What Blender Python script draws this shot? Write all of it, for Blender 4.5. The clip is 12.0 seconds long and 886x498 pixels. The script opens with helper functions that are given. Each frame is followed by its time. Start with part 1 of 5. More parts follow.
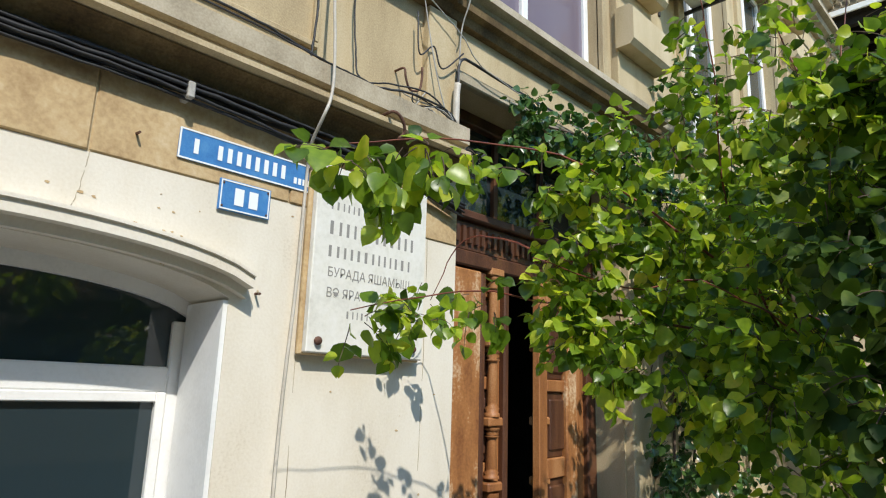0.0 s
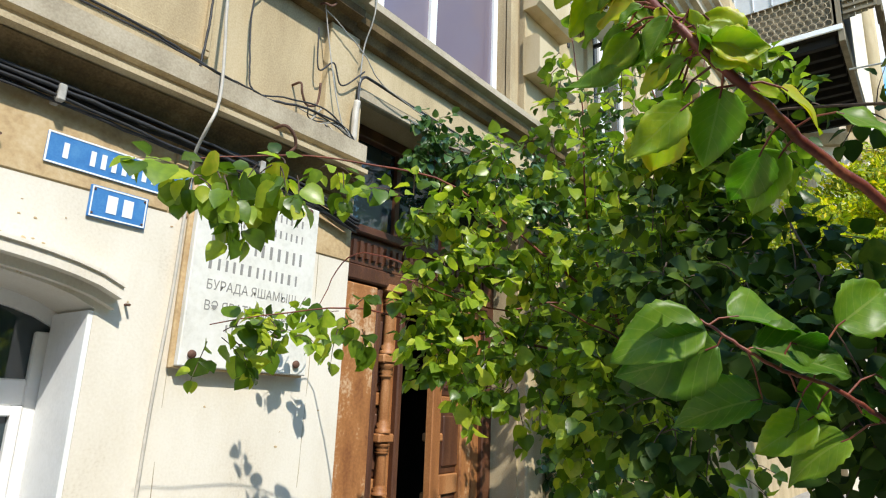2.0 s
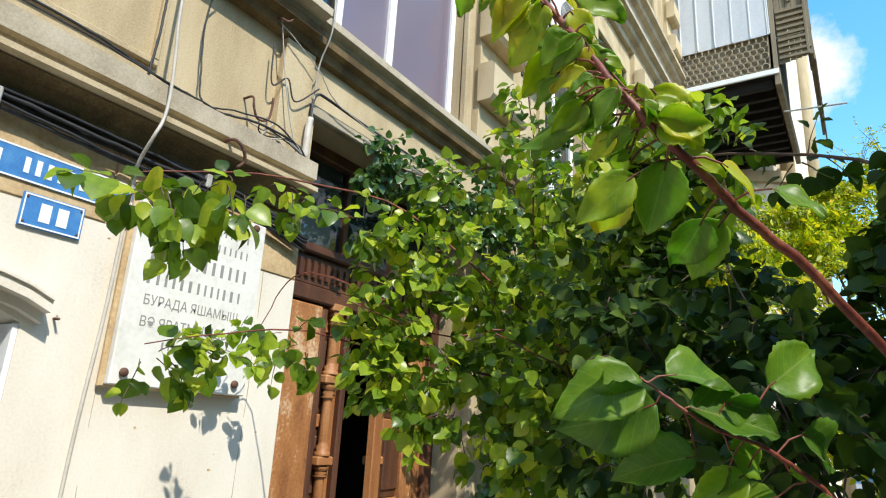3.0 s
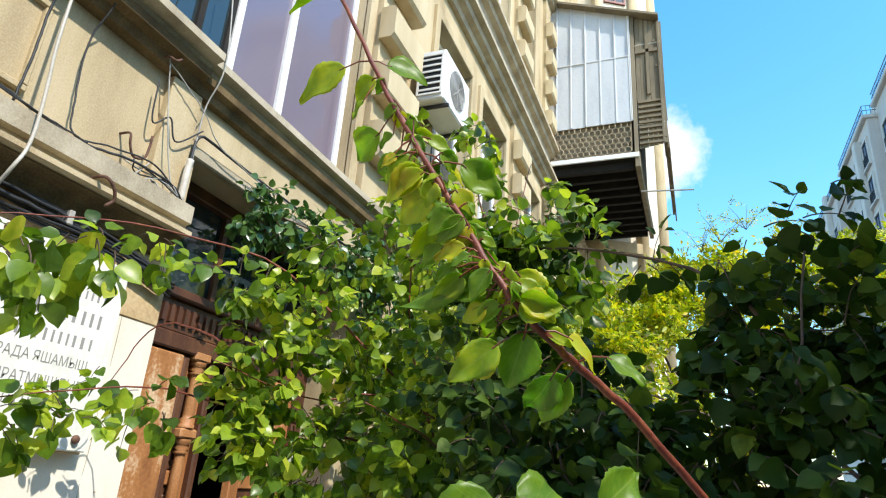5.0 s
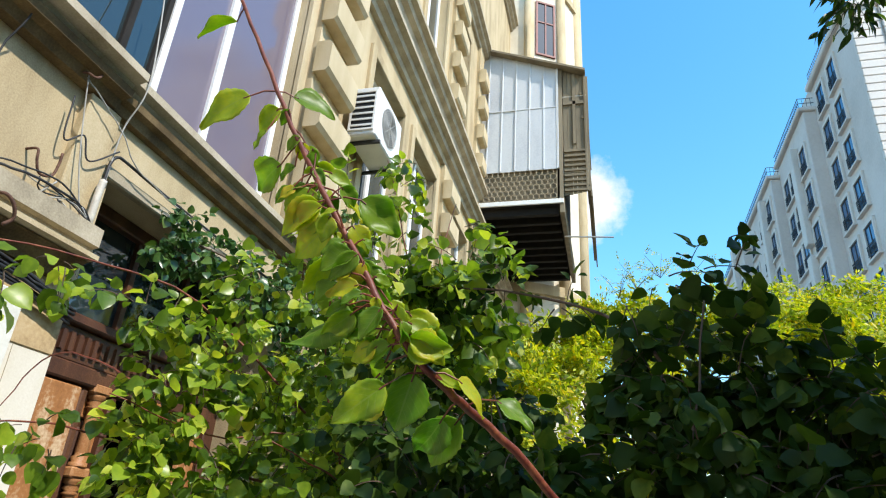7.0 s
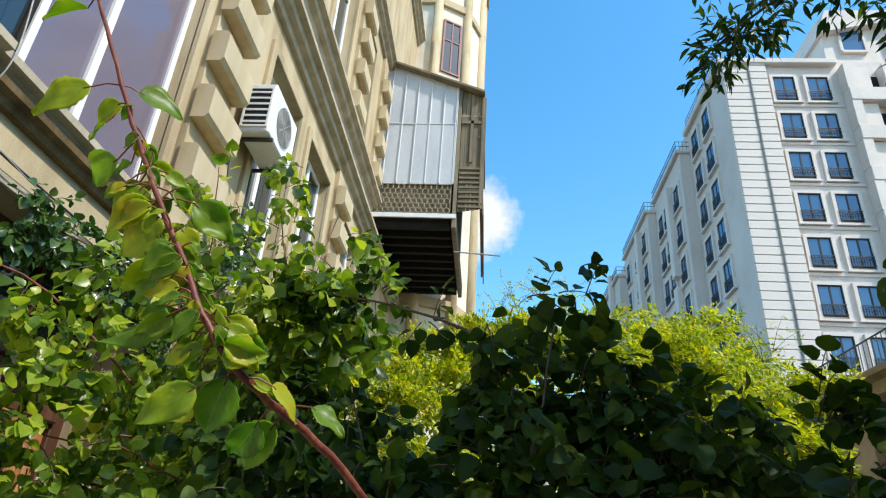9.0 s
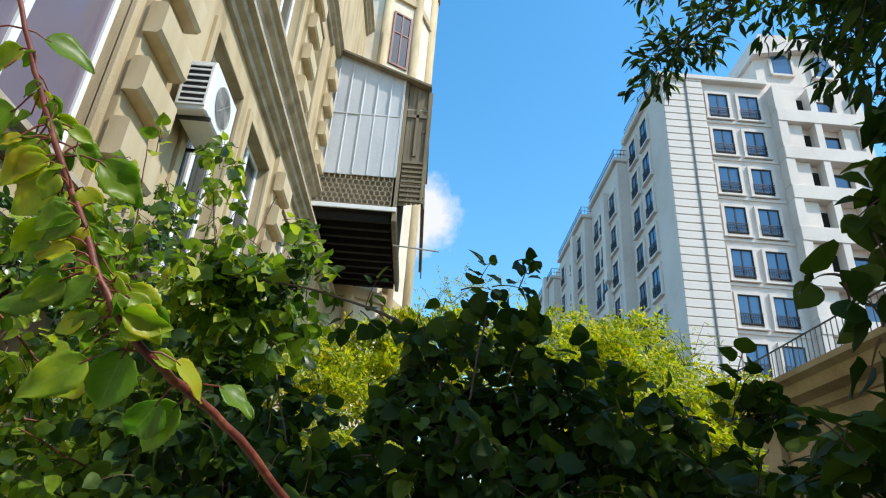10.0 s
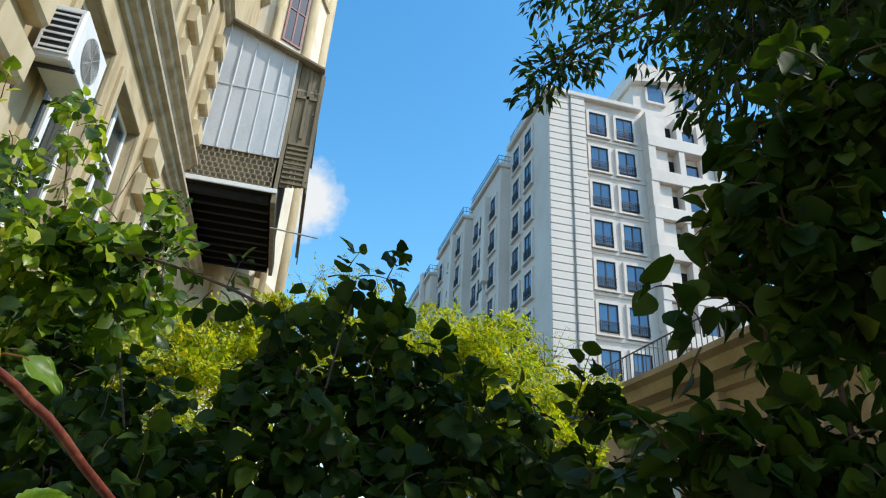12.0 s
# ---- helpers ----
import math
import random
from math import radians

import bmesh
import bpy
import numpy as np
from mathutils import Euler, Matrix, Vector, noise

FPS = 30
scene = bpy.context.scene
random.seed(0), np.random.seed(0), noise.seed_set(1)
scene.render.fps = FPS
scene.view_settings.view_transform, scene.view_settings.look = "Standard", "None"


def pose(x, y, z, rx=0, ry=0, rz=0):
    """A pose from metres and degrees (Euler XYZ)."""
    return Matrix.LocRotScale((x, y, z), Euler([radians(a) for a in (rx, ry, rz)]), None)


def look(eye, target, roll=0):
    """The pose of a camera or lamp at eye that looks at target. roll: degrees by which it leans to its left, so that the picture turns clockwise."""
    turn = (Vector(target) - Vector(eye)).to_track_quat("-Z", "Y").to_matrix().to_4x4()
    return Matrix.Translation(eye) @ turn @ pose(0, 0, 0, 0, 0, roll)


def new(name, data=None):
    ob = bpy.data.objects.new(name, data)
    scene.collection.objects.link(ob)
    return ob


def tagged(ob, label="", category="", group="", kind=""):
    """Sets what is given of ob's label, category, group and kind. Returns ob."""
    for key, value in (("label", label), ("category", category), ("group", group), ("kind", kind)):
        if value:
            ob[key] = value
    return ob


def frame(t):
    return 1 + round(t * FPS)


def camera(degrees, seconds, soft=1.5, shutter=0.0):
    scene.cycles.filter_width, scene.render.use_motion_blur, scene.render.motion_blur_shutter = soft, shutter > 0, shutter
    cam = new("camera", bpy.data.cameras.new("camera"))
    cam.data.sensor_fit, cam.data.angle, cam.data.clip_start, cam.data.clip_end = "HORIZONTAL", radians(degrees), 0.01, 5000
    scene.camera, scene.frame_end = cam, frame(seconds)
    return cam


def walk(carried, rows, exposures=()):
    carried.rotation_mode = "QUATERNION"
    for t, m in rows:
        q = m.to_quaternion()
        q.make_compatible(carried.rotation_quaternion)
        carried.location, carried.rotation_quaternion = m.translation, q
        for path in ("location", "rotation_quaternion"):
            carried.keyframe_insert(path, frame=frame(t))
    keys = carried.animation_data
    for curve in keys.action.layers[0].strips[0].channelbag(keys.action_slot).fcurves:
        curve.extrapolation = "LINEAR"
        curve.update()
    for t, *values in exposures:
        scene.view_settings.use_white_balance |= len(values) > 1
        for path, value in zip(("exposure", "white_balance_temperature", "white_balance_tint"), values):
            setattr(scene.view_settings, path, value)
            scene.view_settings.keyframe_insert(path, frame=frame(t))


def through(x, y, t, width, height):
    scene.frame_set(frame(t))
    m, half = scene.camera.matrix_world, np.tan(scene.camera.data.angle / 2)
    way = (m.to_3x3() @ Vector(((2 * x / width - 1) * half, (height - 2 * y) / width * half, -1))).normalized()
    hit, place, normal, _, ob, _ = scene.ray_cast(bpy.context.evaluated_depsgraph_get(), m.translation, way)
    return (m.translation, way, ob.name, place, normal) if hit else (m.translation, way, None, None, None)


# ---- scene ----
cam = camera(69.7, 12.0, soft=1.15)

PATH = [
    (0, (1.024, -2.971, 1.684), (2.411, -1.597, 2.118), 1.8),
    (0.5, (1.074, -3.026, 1.657), (2.488, -1.689, 2.119), 1.6),
    (1, (1.096, -3.09, 1.696), (2.546, -1.791, 2.155), 2.1),
    (1.5, (1.12, -3.149, 1.701), (2.608, -1.899, 2.174), 2.3),
    (2, (1.158, -3.203, 1.701), (2.678, -1.998, 2.186), 2.3),
    (2.5, (1.179, -3.225, 1.722), (2.73, -2.067, 2.224), 2.8),
    (3, (1.155, -3.205, 1.733), (2.755, -2.137, 2.28), 3.3),
    (3.5, (1.121, -3.193, 1.75), (2.777, -2.246, 2.351), 3.7),
    (5.5, (1.055, -3.254, 1.806), (2.793, -2.595, 2.544), 4.0),
    (6, (1.062, -3.26, 1.804), (2.804, -2.655, 2.578), 3.9),
    (6.5, (1.069, -3.261, 1.803), (2.815, -2.713, 2.61), 4.1),
    (7, (1.075, -3.267, 1.807), (2.828, -2.777, 2.636), 4.0),
    (9, (1.052, -3.338, 1.802), (2.843, -3.18, 2.68), 3.9),
    (9.5, (1.06, -3.341, 1.793), (2.856, -3.278, 2.67), 4.0),
    (10, (1.082, -3.35, 1.799), (2.88, -3.383, 2.675), 4.1),
    (10.5, (1.094, -3.364, 1.801), (2.884, -3.505, 2.682), 4.1),
    (11, (1.066, -3.348, 1.794), (2.847, -3.584, 2.673), 4.0),
    (11.5, (1.115, -3.358, 1.838), (2.885, -3.677, 2.712), 3.9),
    (12, (1.087, -3.381, 1.798), (2.838, -3.784, 2.676), 3.8),
]
walk(cam, [(t, look(eye, target, roll)) for t, eye, target, roll in PATH],
     [(0.0, -0.1), (0.7, -0.05), (1.5, 0.12), (3.5, 0.2), (5.5, 0.34), (7.0, 0.17), (9.0, -0.06), (10.5, -0.18), (12.0, -0.25)])

# ---- world, sun, exposure ----
SUN_WAY = Vector((-0.50, -1.0, 1.2)).normalized()      # towards the sun
sun_lamp = new("sun", bpy.data.lights.new("sun", "SUN"))
sun_lamp.data.energy, sun_lamp.data.angle, sun_lamp.data.color = 5.0, radians(0.5), (1.0, 0.95, 0.86)
sun_lamp.matrix_world = Matrix.Translation((0, 0, 60)) @ SUN_WAY.to_track_quat("Z", "Y").to_matrix().to_4x4()
world = bpy.data.worlds.new("sky")
scene.world = world
world.use_nodes = True
wn, wl = world.node_tree.nodes, world.node_tree.links
sky = wn.new("ShaderNodeTexSky")
sky.sky_type, sky.sun_disc = "NISHITA", False
sky.sun_elevation = math.asin(SUN_WAY.z)
sky.sun_rotation = math.atan2(SUN_WAY.x, SUN_WAY.y)
sky.altitude, sky.air_density, sky.dust_density, sky.ozone_density = 50, 1.3, 0.6, 2.5
wn["Background"].inputs["Strength"].default_value = 0.16
tone = wn.new("ShaderNodeHueSaturation")
tone.inputs["Saturation"].default_value = 1.32
tone.inputs["Hue"].default_value = 0.49
tone.inputs["Value"].default_value = 2.0
wl.new(sky.outputs[0], tone.inputs["Color"])
# one small fair-weather cloud low over the street
way = wn.new("ShaderNodeTexCoord")
span = wn.new("ShaderNodeVectorMath")
span.operation = "DISTANCE"
span.inputs[1].default_value = Vector((0.874, 0.022, 0.484)).normalized()
wl.new(way.outputs["Generated"], span.inputs[0])
puff = wn.new("ShaderNodeTexNoise")
puff.inputs["Scale"].default_value, puff.inputs["Detail"].default_value, puff.inputs["Roughness"].default_value = 14, 6, 0.6
wl.new(way.outputs["Generated"], puff.inputs["Vector"])
near = wn.new("ShaderNodeMath")
near.operation = "MULTIPLY_ADD"
near.inputs[1].default_value, near.inputs[2].default_value = -8.6, 0.64
wl.new(span.outputs["Value"], near.inputs[0])
both = wn.new("ShaderNodeMath")
both.operation = "ADD"
wl.new(near.outputs[0], both.inputs[0])
wl.new(puff.outputs[0], both.inputs[1])
edge = wn.new("ShaderNodeMapRange")
edge.inputs["From Min"].default_value, edge.inputs["From Max"].default_value = 0.50, 0.80
wl.new(both.outputs[0], edge.inputs["Value"])
mixc = wn.new("ShaderNodeMixRGB")
mixc.inputs[2].default_value = (6.4, 6.6, 6.8, 1)
wl.new(edge.outputs[0], mixc.inputs[0])
wl.new(tone.outputs[0], mixc.inputs[1])
wl.new(mixc.outputs[0], wn["Background"].inputs["Color"])


# ---- materials ----
def material(name, build):
    m = bpy.data.materials.new(name)
    m.use_nodes = True
    build(m.node_tree.nodes, m.node_tree.links, m.node_tree.nodes["Principled BSDF"])
    return m


def ramp(nodes, stops):
    r = nodes.new("ShaderNodeValToRGB")
    e = r.color_ramp.elements
    while len(e) < len(stops):
        e.new(0.5)
    for el, (p, c) in zip(e, stops):
        el.position, el.color = p, (*c, 1)
    return r


def surface(name, dark, mid, light, scale=3.0, grain=60.0, rough=0.85, bump=0.3, metal=0.0, streak=1.0, spread=(0.3, 0.5, 0.7), depth=0.01):
    """Two scales of noise in the colour, fine relief; streak stretches the large stains upright."""
    def build(n, l, b):
        tc = n.new("ShaderNodeTexCoord")
        mp = n.new("ShaderNodeMapping")
        mp.inputs["Scale"].default_value = (1, 1, streak)
        l.new(tc.outputs["Object"], mp.inputs[0])
        big, fine = n.new("ShaderNodeTexNoise"), n.new("ShaderNodeTexNoise")
        big.inputs["Scale"].default_value, big.inputs["Detail"].default_value, big.inputs["Roughness"].default_value = scale, 6, 0.6
        fine.inputs["Scale"].default_value, fine.inputs["Detail"].default_value = grain, 4
        l.new(mp.outputs[0], big.inputs["Vector"])
        l.new(tc.outputs["Object"], fine.inputs["Vector"])
        mix = n.new("ShaderNodeMath")
        mix.operation = "MULTIPLY_ADD"
        mix.inputs[1].default_value = 0.3
        l.new(fine.outputs[0], mix.inputs[0])
        sc = n.new("ShaderNodeMath")
        sc.operation = "MULTIPLY"
        sc.inputs[1].default_value = 0.7
        l.new(big.outputs[0], sc.inputs[0])
        l.new(sc.outputs[0], mix.inputs[2])
        r = ramp(n, list(zip(spread, (dark, mid, light))))
        l.new(mix.outputs[0], r.inputs[0])
        l.new(r.outputs[0], b.inputs["Base Color"])
        b.inputs["Roughness"].default_value, b.inputs["Metallic"].default_value = rough, metal
        bp = n.new("ShaderNodeBump")
        bp.inputs["Strength"].default_value, bp.inputs["Distance"].default_value = bump, depth
        l.new(mix.outputs[0], bp.inputs["Height"])
        l.new(bp.outputs[0], b.inputs["Normal"])
    return material(name, build)


def plain(name, colour, rough=0.5, metal=0.0):
    def build(n, l, b):
        b.inputs["Base Color"].default_value, b.inputs["Roughness"].default_value, b.inputs["Metallic"].default_value = (*colour, 1), rough, metal
    return material(name, build)


def leaf_material(name, stops, through=0.35, rough=0.4, blotch=0.35, single=False, gloss=0.5):
    """Leaves: one tint an island, some light let through."""
    def build(n, l, b):
        geo = n.new("ShaderNodeNewGeometry")
        tc = n.new("ShaderNodeTexCoord")
        nz = n.new("ShaderNodeTexNoise")
        nz.inputs["Scale"].default_value, nz.inputs["Detail"].default_value = 40, 3
        l.new(tc.outputs["Object"], nz.inputs["Vector"])
        add = n.new("ShaderNodeMath")
        add.operation = "MULTIPLY_ADD"
        add.inputs[1].default_value = blotch
        l.new(nz.outputs[0], add.inputs[0])
        sc = n.new("ShaderNodeMath")
        sc.operation = "MULTIPLY_ADD"
        sc.inputs[1].default_value, sc.inputs[2].default_value = 0.85, 0.07 - blotch / 2
        l.new(n.new("ShaderNodeObjectInfo").outputs["Random"] if single else geo.outputs["Random Per Island"], sc.inputs[0])
        l.new(sc.outputs[0], add.inputs[2])
        r = ramp(n, stops)
        l.new(add.outputs[0], r.inputs[0])
        l.new(r.outputs[0], b.inputs["Base Color"])
        b.inputs["Roughness"].default_value = rough
        b.inputs["Specular IOR Level"].default_value = gloss
        tr = n.new("ShaderNodeBsdfTranslucent")
        gain = n.new("ShaderNodeMixRGB")
        gain.blend_type = "MULTIPLY"
        gain.inputs[0].default_value = 1.0
        gain.inputs[2].default_value = (1.5, 1.55, 0.6, 1)
        l.new(r.outputs[0], gain.inputs[1])
        l.new(gain.outputs[0], tr.inputs["Color"])
        mx = n.new("ShaderNodeMixShader")
        mx.inputs[0].default_value = through
        l.new(b.outputs[0], mx.inputs[1])
        l.new(tr.outputs[0], mx.inputs[2])
        l.new(mx.outputs[0], n["Material Output"].inputs["Surface"])
    return material(name, build)


M_STUCCO = surface("limestone", (0.25, 0.18, 0.095), (0.46, 0.365, 0.215), (0.60, 0.50, 0.33), 1.9, 90, 0.88, 0.4, streak=0.25)
M_PAINT = surface("cream_paint", (0.52, 0.45, 0.34), (0.66, 0.60, 0.49), (0.73, 0.68, 0.58), 2.2, 70, 0.8, 0.25, streak=0.4, spread=(0.28, 0.42, 0.6))
M_ROUGH = surface("raw_limestone", (0.30, 0.19, 0.09), (0.50, 0.36, 0.19), (0.62, 0.50, 0.32), 3.5, 45, 0.92, 0.7, streak=0.7)
M_TRIM = surface("weathered_stone", (0.22, 0.18, 0.12), (0.40, 0.34, 0.24), (0.55, 0.48, 0.36), 3.0, 80, 0.9, 0.4)
# soot stains plus the shade under ledges, both in one dark ochre
M_SOOT_SHADE = surface("sooty_shaded_ochre_stone", (0.05, 0.03, 0.012), (0.13, 0.085, 0.035), (0.26, 0.18, 0.085), 4.0, 70, 0.92, 0.5, streak=0.5)
M_WHITE = surface("white_frame", (0.70, 0.70, 0.68), (0.80, 0.80, 0.78), (0.84, 0.84, 0.83), 3, 60, 0.45, 0.05)
M_MARBLE = surface("white_marble", (0.58, 0.56, 0.49), (0.70, 0.68, 0.61), (0.76, 0.74, 0.69), 5, 40, 0.5, 0.05)
M_BLUE = surface("blue_enamel", (0.035, 0.13, 0.34), (0.05, 0.19, 0.45), (0.09, 0.26, 0.5), 12, 150, 0.35, 0.05)
M_ENAMEL = plain("white_enamel", (0.8, 0.82, 0.82), 0.4)
M_INK = plain("grey_lettering", (0.25, 0.24, 0.22), 0.7)
M_BLACK = surface("black_rubber", (0.012, 0.012, 0.013), (0.02, 0.02, 0.022), (0.04, 0.04, 0.04), 10, 100, 0.55, 0.1)
M_GREYWIRE = surface("grey_cable", (0.25, 0.24, 0.22), (0.36, 0.35, 0.32), (0.5, 0.48, 0.44), 20, 100, 0.6, 0.1)
M_RUST = surface("rusty_iron", (0.05, 0.02, 0.012), (0.11, 0.05, 0.03), (0.2, 0.11, 0.07), 25, 150, 0.8, 0.5)
M_WOOD = surface("worn_door_wood", (0.16, 0.055, 0.018), (0.34, 0.14, 0.045), (0.50, 0.27, 0.12), 5, 90, 0.55, 0.5, streak=0.15)
M_PEEL = surface("peeling_varnish", (0.17, 0.06, 0.02), (0.36, 0.155, 0.05), (0.62, 0.46, 0.29), 7, 40, 0.55, 0.5, streak=0.3, spread=(0.3, 0.52, 0.64))
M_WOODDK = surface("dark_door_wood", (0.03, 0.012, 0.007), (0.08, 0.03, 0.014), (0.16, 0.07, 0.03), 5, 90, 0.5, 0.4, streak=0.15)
M_GREYWOOD = surface("grey_weathered_boards", (0.11, 0.09, 0.06), (0.20, 0.165, 0.11), (0.30, 0.25, 0.17), 3, 60, 0.9, 0.5, streak=0.2)
# near-black: dark wood, and painted shade in rooms and under the balcony
M_NEARBLACK = surface("near_black_wood_and_shade", (0.004, 0.003, 0.002), (0.009, 0.007, 0.005), (0.018, 0.014, 0.01), 5, 60, 0.9, 0.3)
M_SHEET = surface("galvanised_sheet", (0.46, 0.47, 0.49), (0.58, 0.59, 0.60), (0.66, 0.66, 0.66), 1.3, 20, 0.5, 0.25, 0.25, streak=0.3)
M_PLASTIC = surface("ac_casing", (0.62, 0.62, 0.60), (0.74, 0.74, 0.72), (0.78, 0.78, 0.77), 4, 60, 0.5, 0.05)
M_DARK = plain("dark_void", (0.012, 0.012, 0.012), 0.7)
M_PIPE = surface("pale_pipe", (0.38, 0.35, 0.29), (0.5, 0.46, 0.39), (0.6, 0.56, 0.48), 8, 80, 0.5, 0.1)
M_TOWER = surface("tower_stone", (0.55, 0.47, 0.41), (0.655, 0.57, 0.51), (0.715, 0.64, 0.58), 0.25, 6, 0.8, 0.1, depth=0.03)
M_TOWERTRIM = surface("tower_trim", (0.61, 0.53, 0.46), (0.70, 0.62, 0.55), (0.75, 0.68, 0.61), 0.4, 8, 0.75, 0.1)
M_OLDSTONE = surface("ochre_stone", (0.25, 0.17, 0.09), (0.42, 0.31, 0.19), (0.52, 0.41, 0.28), 0.9, 25, 0.9, 0.4)
M_ASPHALT = surface("asphalt", (0.035, 0.035, 0.035), (0.05, 0.05, 0.05), (0.075, 0.073, 0.07), 2, 120, 0.9, 0.4)
M_PAVING = surface("paving", (0.2, 0.19, 0.17), (0.28, 0.27, 0.25), (0.34, 0.33, 0.3), 2, 90, 0.9, 0.3)
M_BARK = surface("bark", (0.05, 0.03, 0.02), (0.10, 0.065, 0.045), (0.17, 0.12, 0.09), 20, 120, 0.85, 0.5, streak=0.3)
M_REDSTEM = surface("red_twig", (0.07, 0.014, 0.009), (0.16, 0.035, 0.018), (0.30, 0.10, 0.04), 30, 200, 0.5, 0.2)
M_REDFRAME = surface("red_brown_frame", (0.12, 0.03, 0.025), (0.2, 0.06, 0.05), (0.27, 0.1, 0.08), 6, 60, 0.6, 0.1)


def glass_build(tint, rough):
    def build(n, l, b):
        b.inputs["Base Color"].default_value = (*tint, 1)
        b.inputs["Roughness"].default_value = rough
        b.inputs["Specular IOR Level"].default_value = 0.9
    return build


M_GLASS = material("dark_glass", glass_build((0.022, 0.036, 0.042), 0.04))
# even lilac base colour for the wide upper window
M_TINTGLASS = material("lilac_tinted_glass", glass_build((0.16, 0.13, 0.17), 0.12))
M_TOWERGLASS = material("blue_tower_glass", glass_build((0.04, 0.12, 0.24), 0.05))
L_MID = leaf_material("apricot_leaf", [(0.0, (0.032, 0.07, 0.009)), (0.35, (0.105, 0.19, 0.016)), (0.68, (0.27, 0.38, 0.03)), (0.9, (0.48, 0.52, 0.055)), (1.0, (0.64, 0.56, 0.08))], 0.47, 0.34)
# darkened leaf colour: the shade on shrub and bush is painted in
L_SHRUB = leaf_material("shade_darkened_leaf", [(0.0, (0.013, 0.033, 0.004)), (0.5, (0.03, 0.066, 0.006)), (0.85, (0.075, 0.125, 0.012)), (1.0, (0.18, 0.23, 0.022))], 0.3, 0.55, gloss=0.22)
L_IVY = leaf_material("ivy_leaf", [(0.0, (0.026, 0.07, 0.02)), (0.6, (0.06, 0.13, 0.03)), (1.0, (0.13, 0.21, 0.05))], 0.25, 0.28)
L_YELLOW = leaf_material("acacia_leaf", [(0.0, (0.06, 0.11, 0.008)), (0.35, (0.23, 0.31, 0.01)), (0.75, (0.56, 0.56, 0.015)), (1.0, (0.74, 0.44, 0.02))], 0.4, 0.5)
L_ASH = leaf_material("ash_leaf", [(0.0, (0.010, 0.026, 0.005)), (0.6, (0.028, 0.062, 0.009)), (1.0, (0.075, 0.13, 0.017))], 0.36, gloss=0.25)


def near_leaf_material(name, ripe):
    """Large leaves seen close: pale midrib and side veins along the blade, yellow patches that differ from leaf to leaf."""
    def build(n, l, b):
        def calc(op, x, y):
            m = n.new("ShaderNodeMath")
            m.operation = op
            for i, v in ((0, x), (1, y)):
                if isinstance(v, (int, float)):
                    m.inputs[i].default_value = v
                else:
                    l.new(v, m.inputs[i])
            return m.outputs[0]
        uv = n.new("ShaderNodeSeparateXYZ")
        tc = n.new("ShaderNodeTexCoord")
        l.new(tc.outputs["UV"], uv.inputs[0])
        side = calc("ABSOLUTE", calc("SUBTRACT", uv.outputs[0], 0.5), 0.0)
        rib = calc("LESS_THAN", side, 0.022)
        lateral = calc("LESS_THAN", calc("FRACT", calc("MULTIPLY", calc("SUBTRACT", uv.outputs[1], calc("MULTIPLY", side, 0.55)), 7.0), 0.0), 0.09)
        vein = calc("MAXIMUM", rib, calc("MULTIPLY", lateral, 0.6))
        big, fine = n.new("ShaderNodeTexNoise"), n.new("ShaderNodeTexNoise")
        big.inputs["Scale"].default_value, big.inputs["Detail"].default_value = 28, 4
        fine.inputs["Scale"].default_value, fine.inputs["Detail"].default_value = 240, 3
        for t in (big, fine):
            l.new(tc.outputs["Object"], t.inputs["Vector"])
        rnd = n.new("ShaderNodeObjectInfo").outputs["Random"]
        tint = calc("ADD", calc("ADD", calc("MULTIPLY", rnd, 0.55), ripe), calc("MULTIPLY", calc("SUBTRACT", big.outputs[0], 0.35), 0.75))
        r = ramp(n, [(0.0, (0.06, 0.13, 0.014)), (0.3, (0.13, 0.25, 0.02)), (0.6, (0.26, 0.36, 0.025)), (0.82, (0.48, 0.48, 0.03)), (1.0, (0.56, 0.38, 0.03))])
        l.new(calc("ADD", tint, calc("MULTIPLY", calc("SUBTRACT", fine.outputs[0], 0.5), 0.2)), r.inputs[0])
        lift = n.new("ShaderNodeMixRGB")
        lift.inputs[2].default_value = (0.36, 0.40, 0.13, 1)
        l.new(calc("MULTIPLY", vein, 0.4), lift.inputs[0])
        l.new(r.outputs[0], lift.inputs[1])
        l.new(lift.outputs[0], b.inputs["Base Color"])
        b.inputs["Roughness"].default_value = 0.4
        bp = n.new("ShaderNodeBump")
        bp.inputs["Strength"].default_value, bp.inputs["Distance"].default_value = 0.5, 0.002
        l.new(calc("SUBTRACT", big.outputs[0], vein), bp.inputs["Height"])
        l.new(bp.outputs[0], b.inputs["Normal"])
        tr = n.new("ShaderNodeBsdfTranslucent")
        gain = n.new("ShaderNodeMixRGB")
        gain.blend_type = "MULTIPLY"
        gain.inputs[0].default_value = 1.0
        gain.inputs[2].default_value = (1.6, 1.9, 0.4, 1)
        l.new(lift.outputs[0], gain.inputs[1])
        l.new(gain.outputs[0], tr.inputs["Color"])
        mx = n.new("ShaderNodeMixShader")
        mx.inputs[0].default_value = 0.54
        l.new(b.outputs[0], mx.inputs[1])
        l.new(tr.outputs[0], mx.inputs[2])
        l.new(mx.outputs[0], n["Material Output"].inputs["Surface"])
    return material(name, build)


L_NEAR, L_BROAD = near_leaf_material("yellowing_leaf", 0.31), near_leaf_material("broad_green_leaf", 0.04)


# ---- mesh tools ----
def mesh_of(name, verts, faces, mat):
    me = bpy.data.meshes.new(name)
    me.from_pydata([tuple(v) for v in verts], [], faces)
    me.materials.append(mat)
    me.update()
    return me


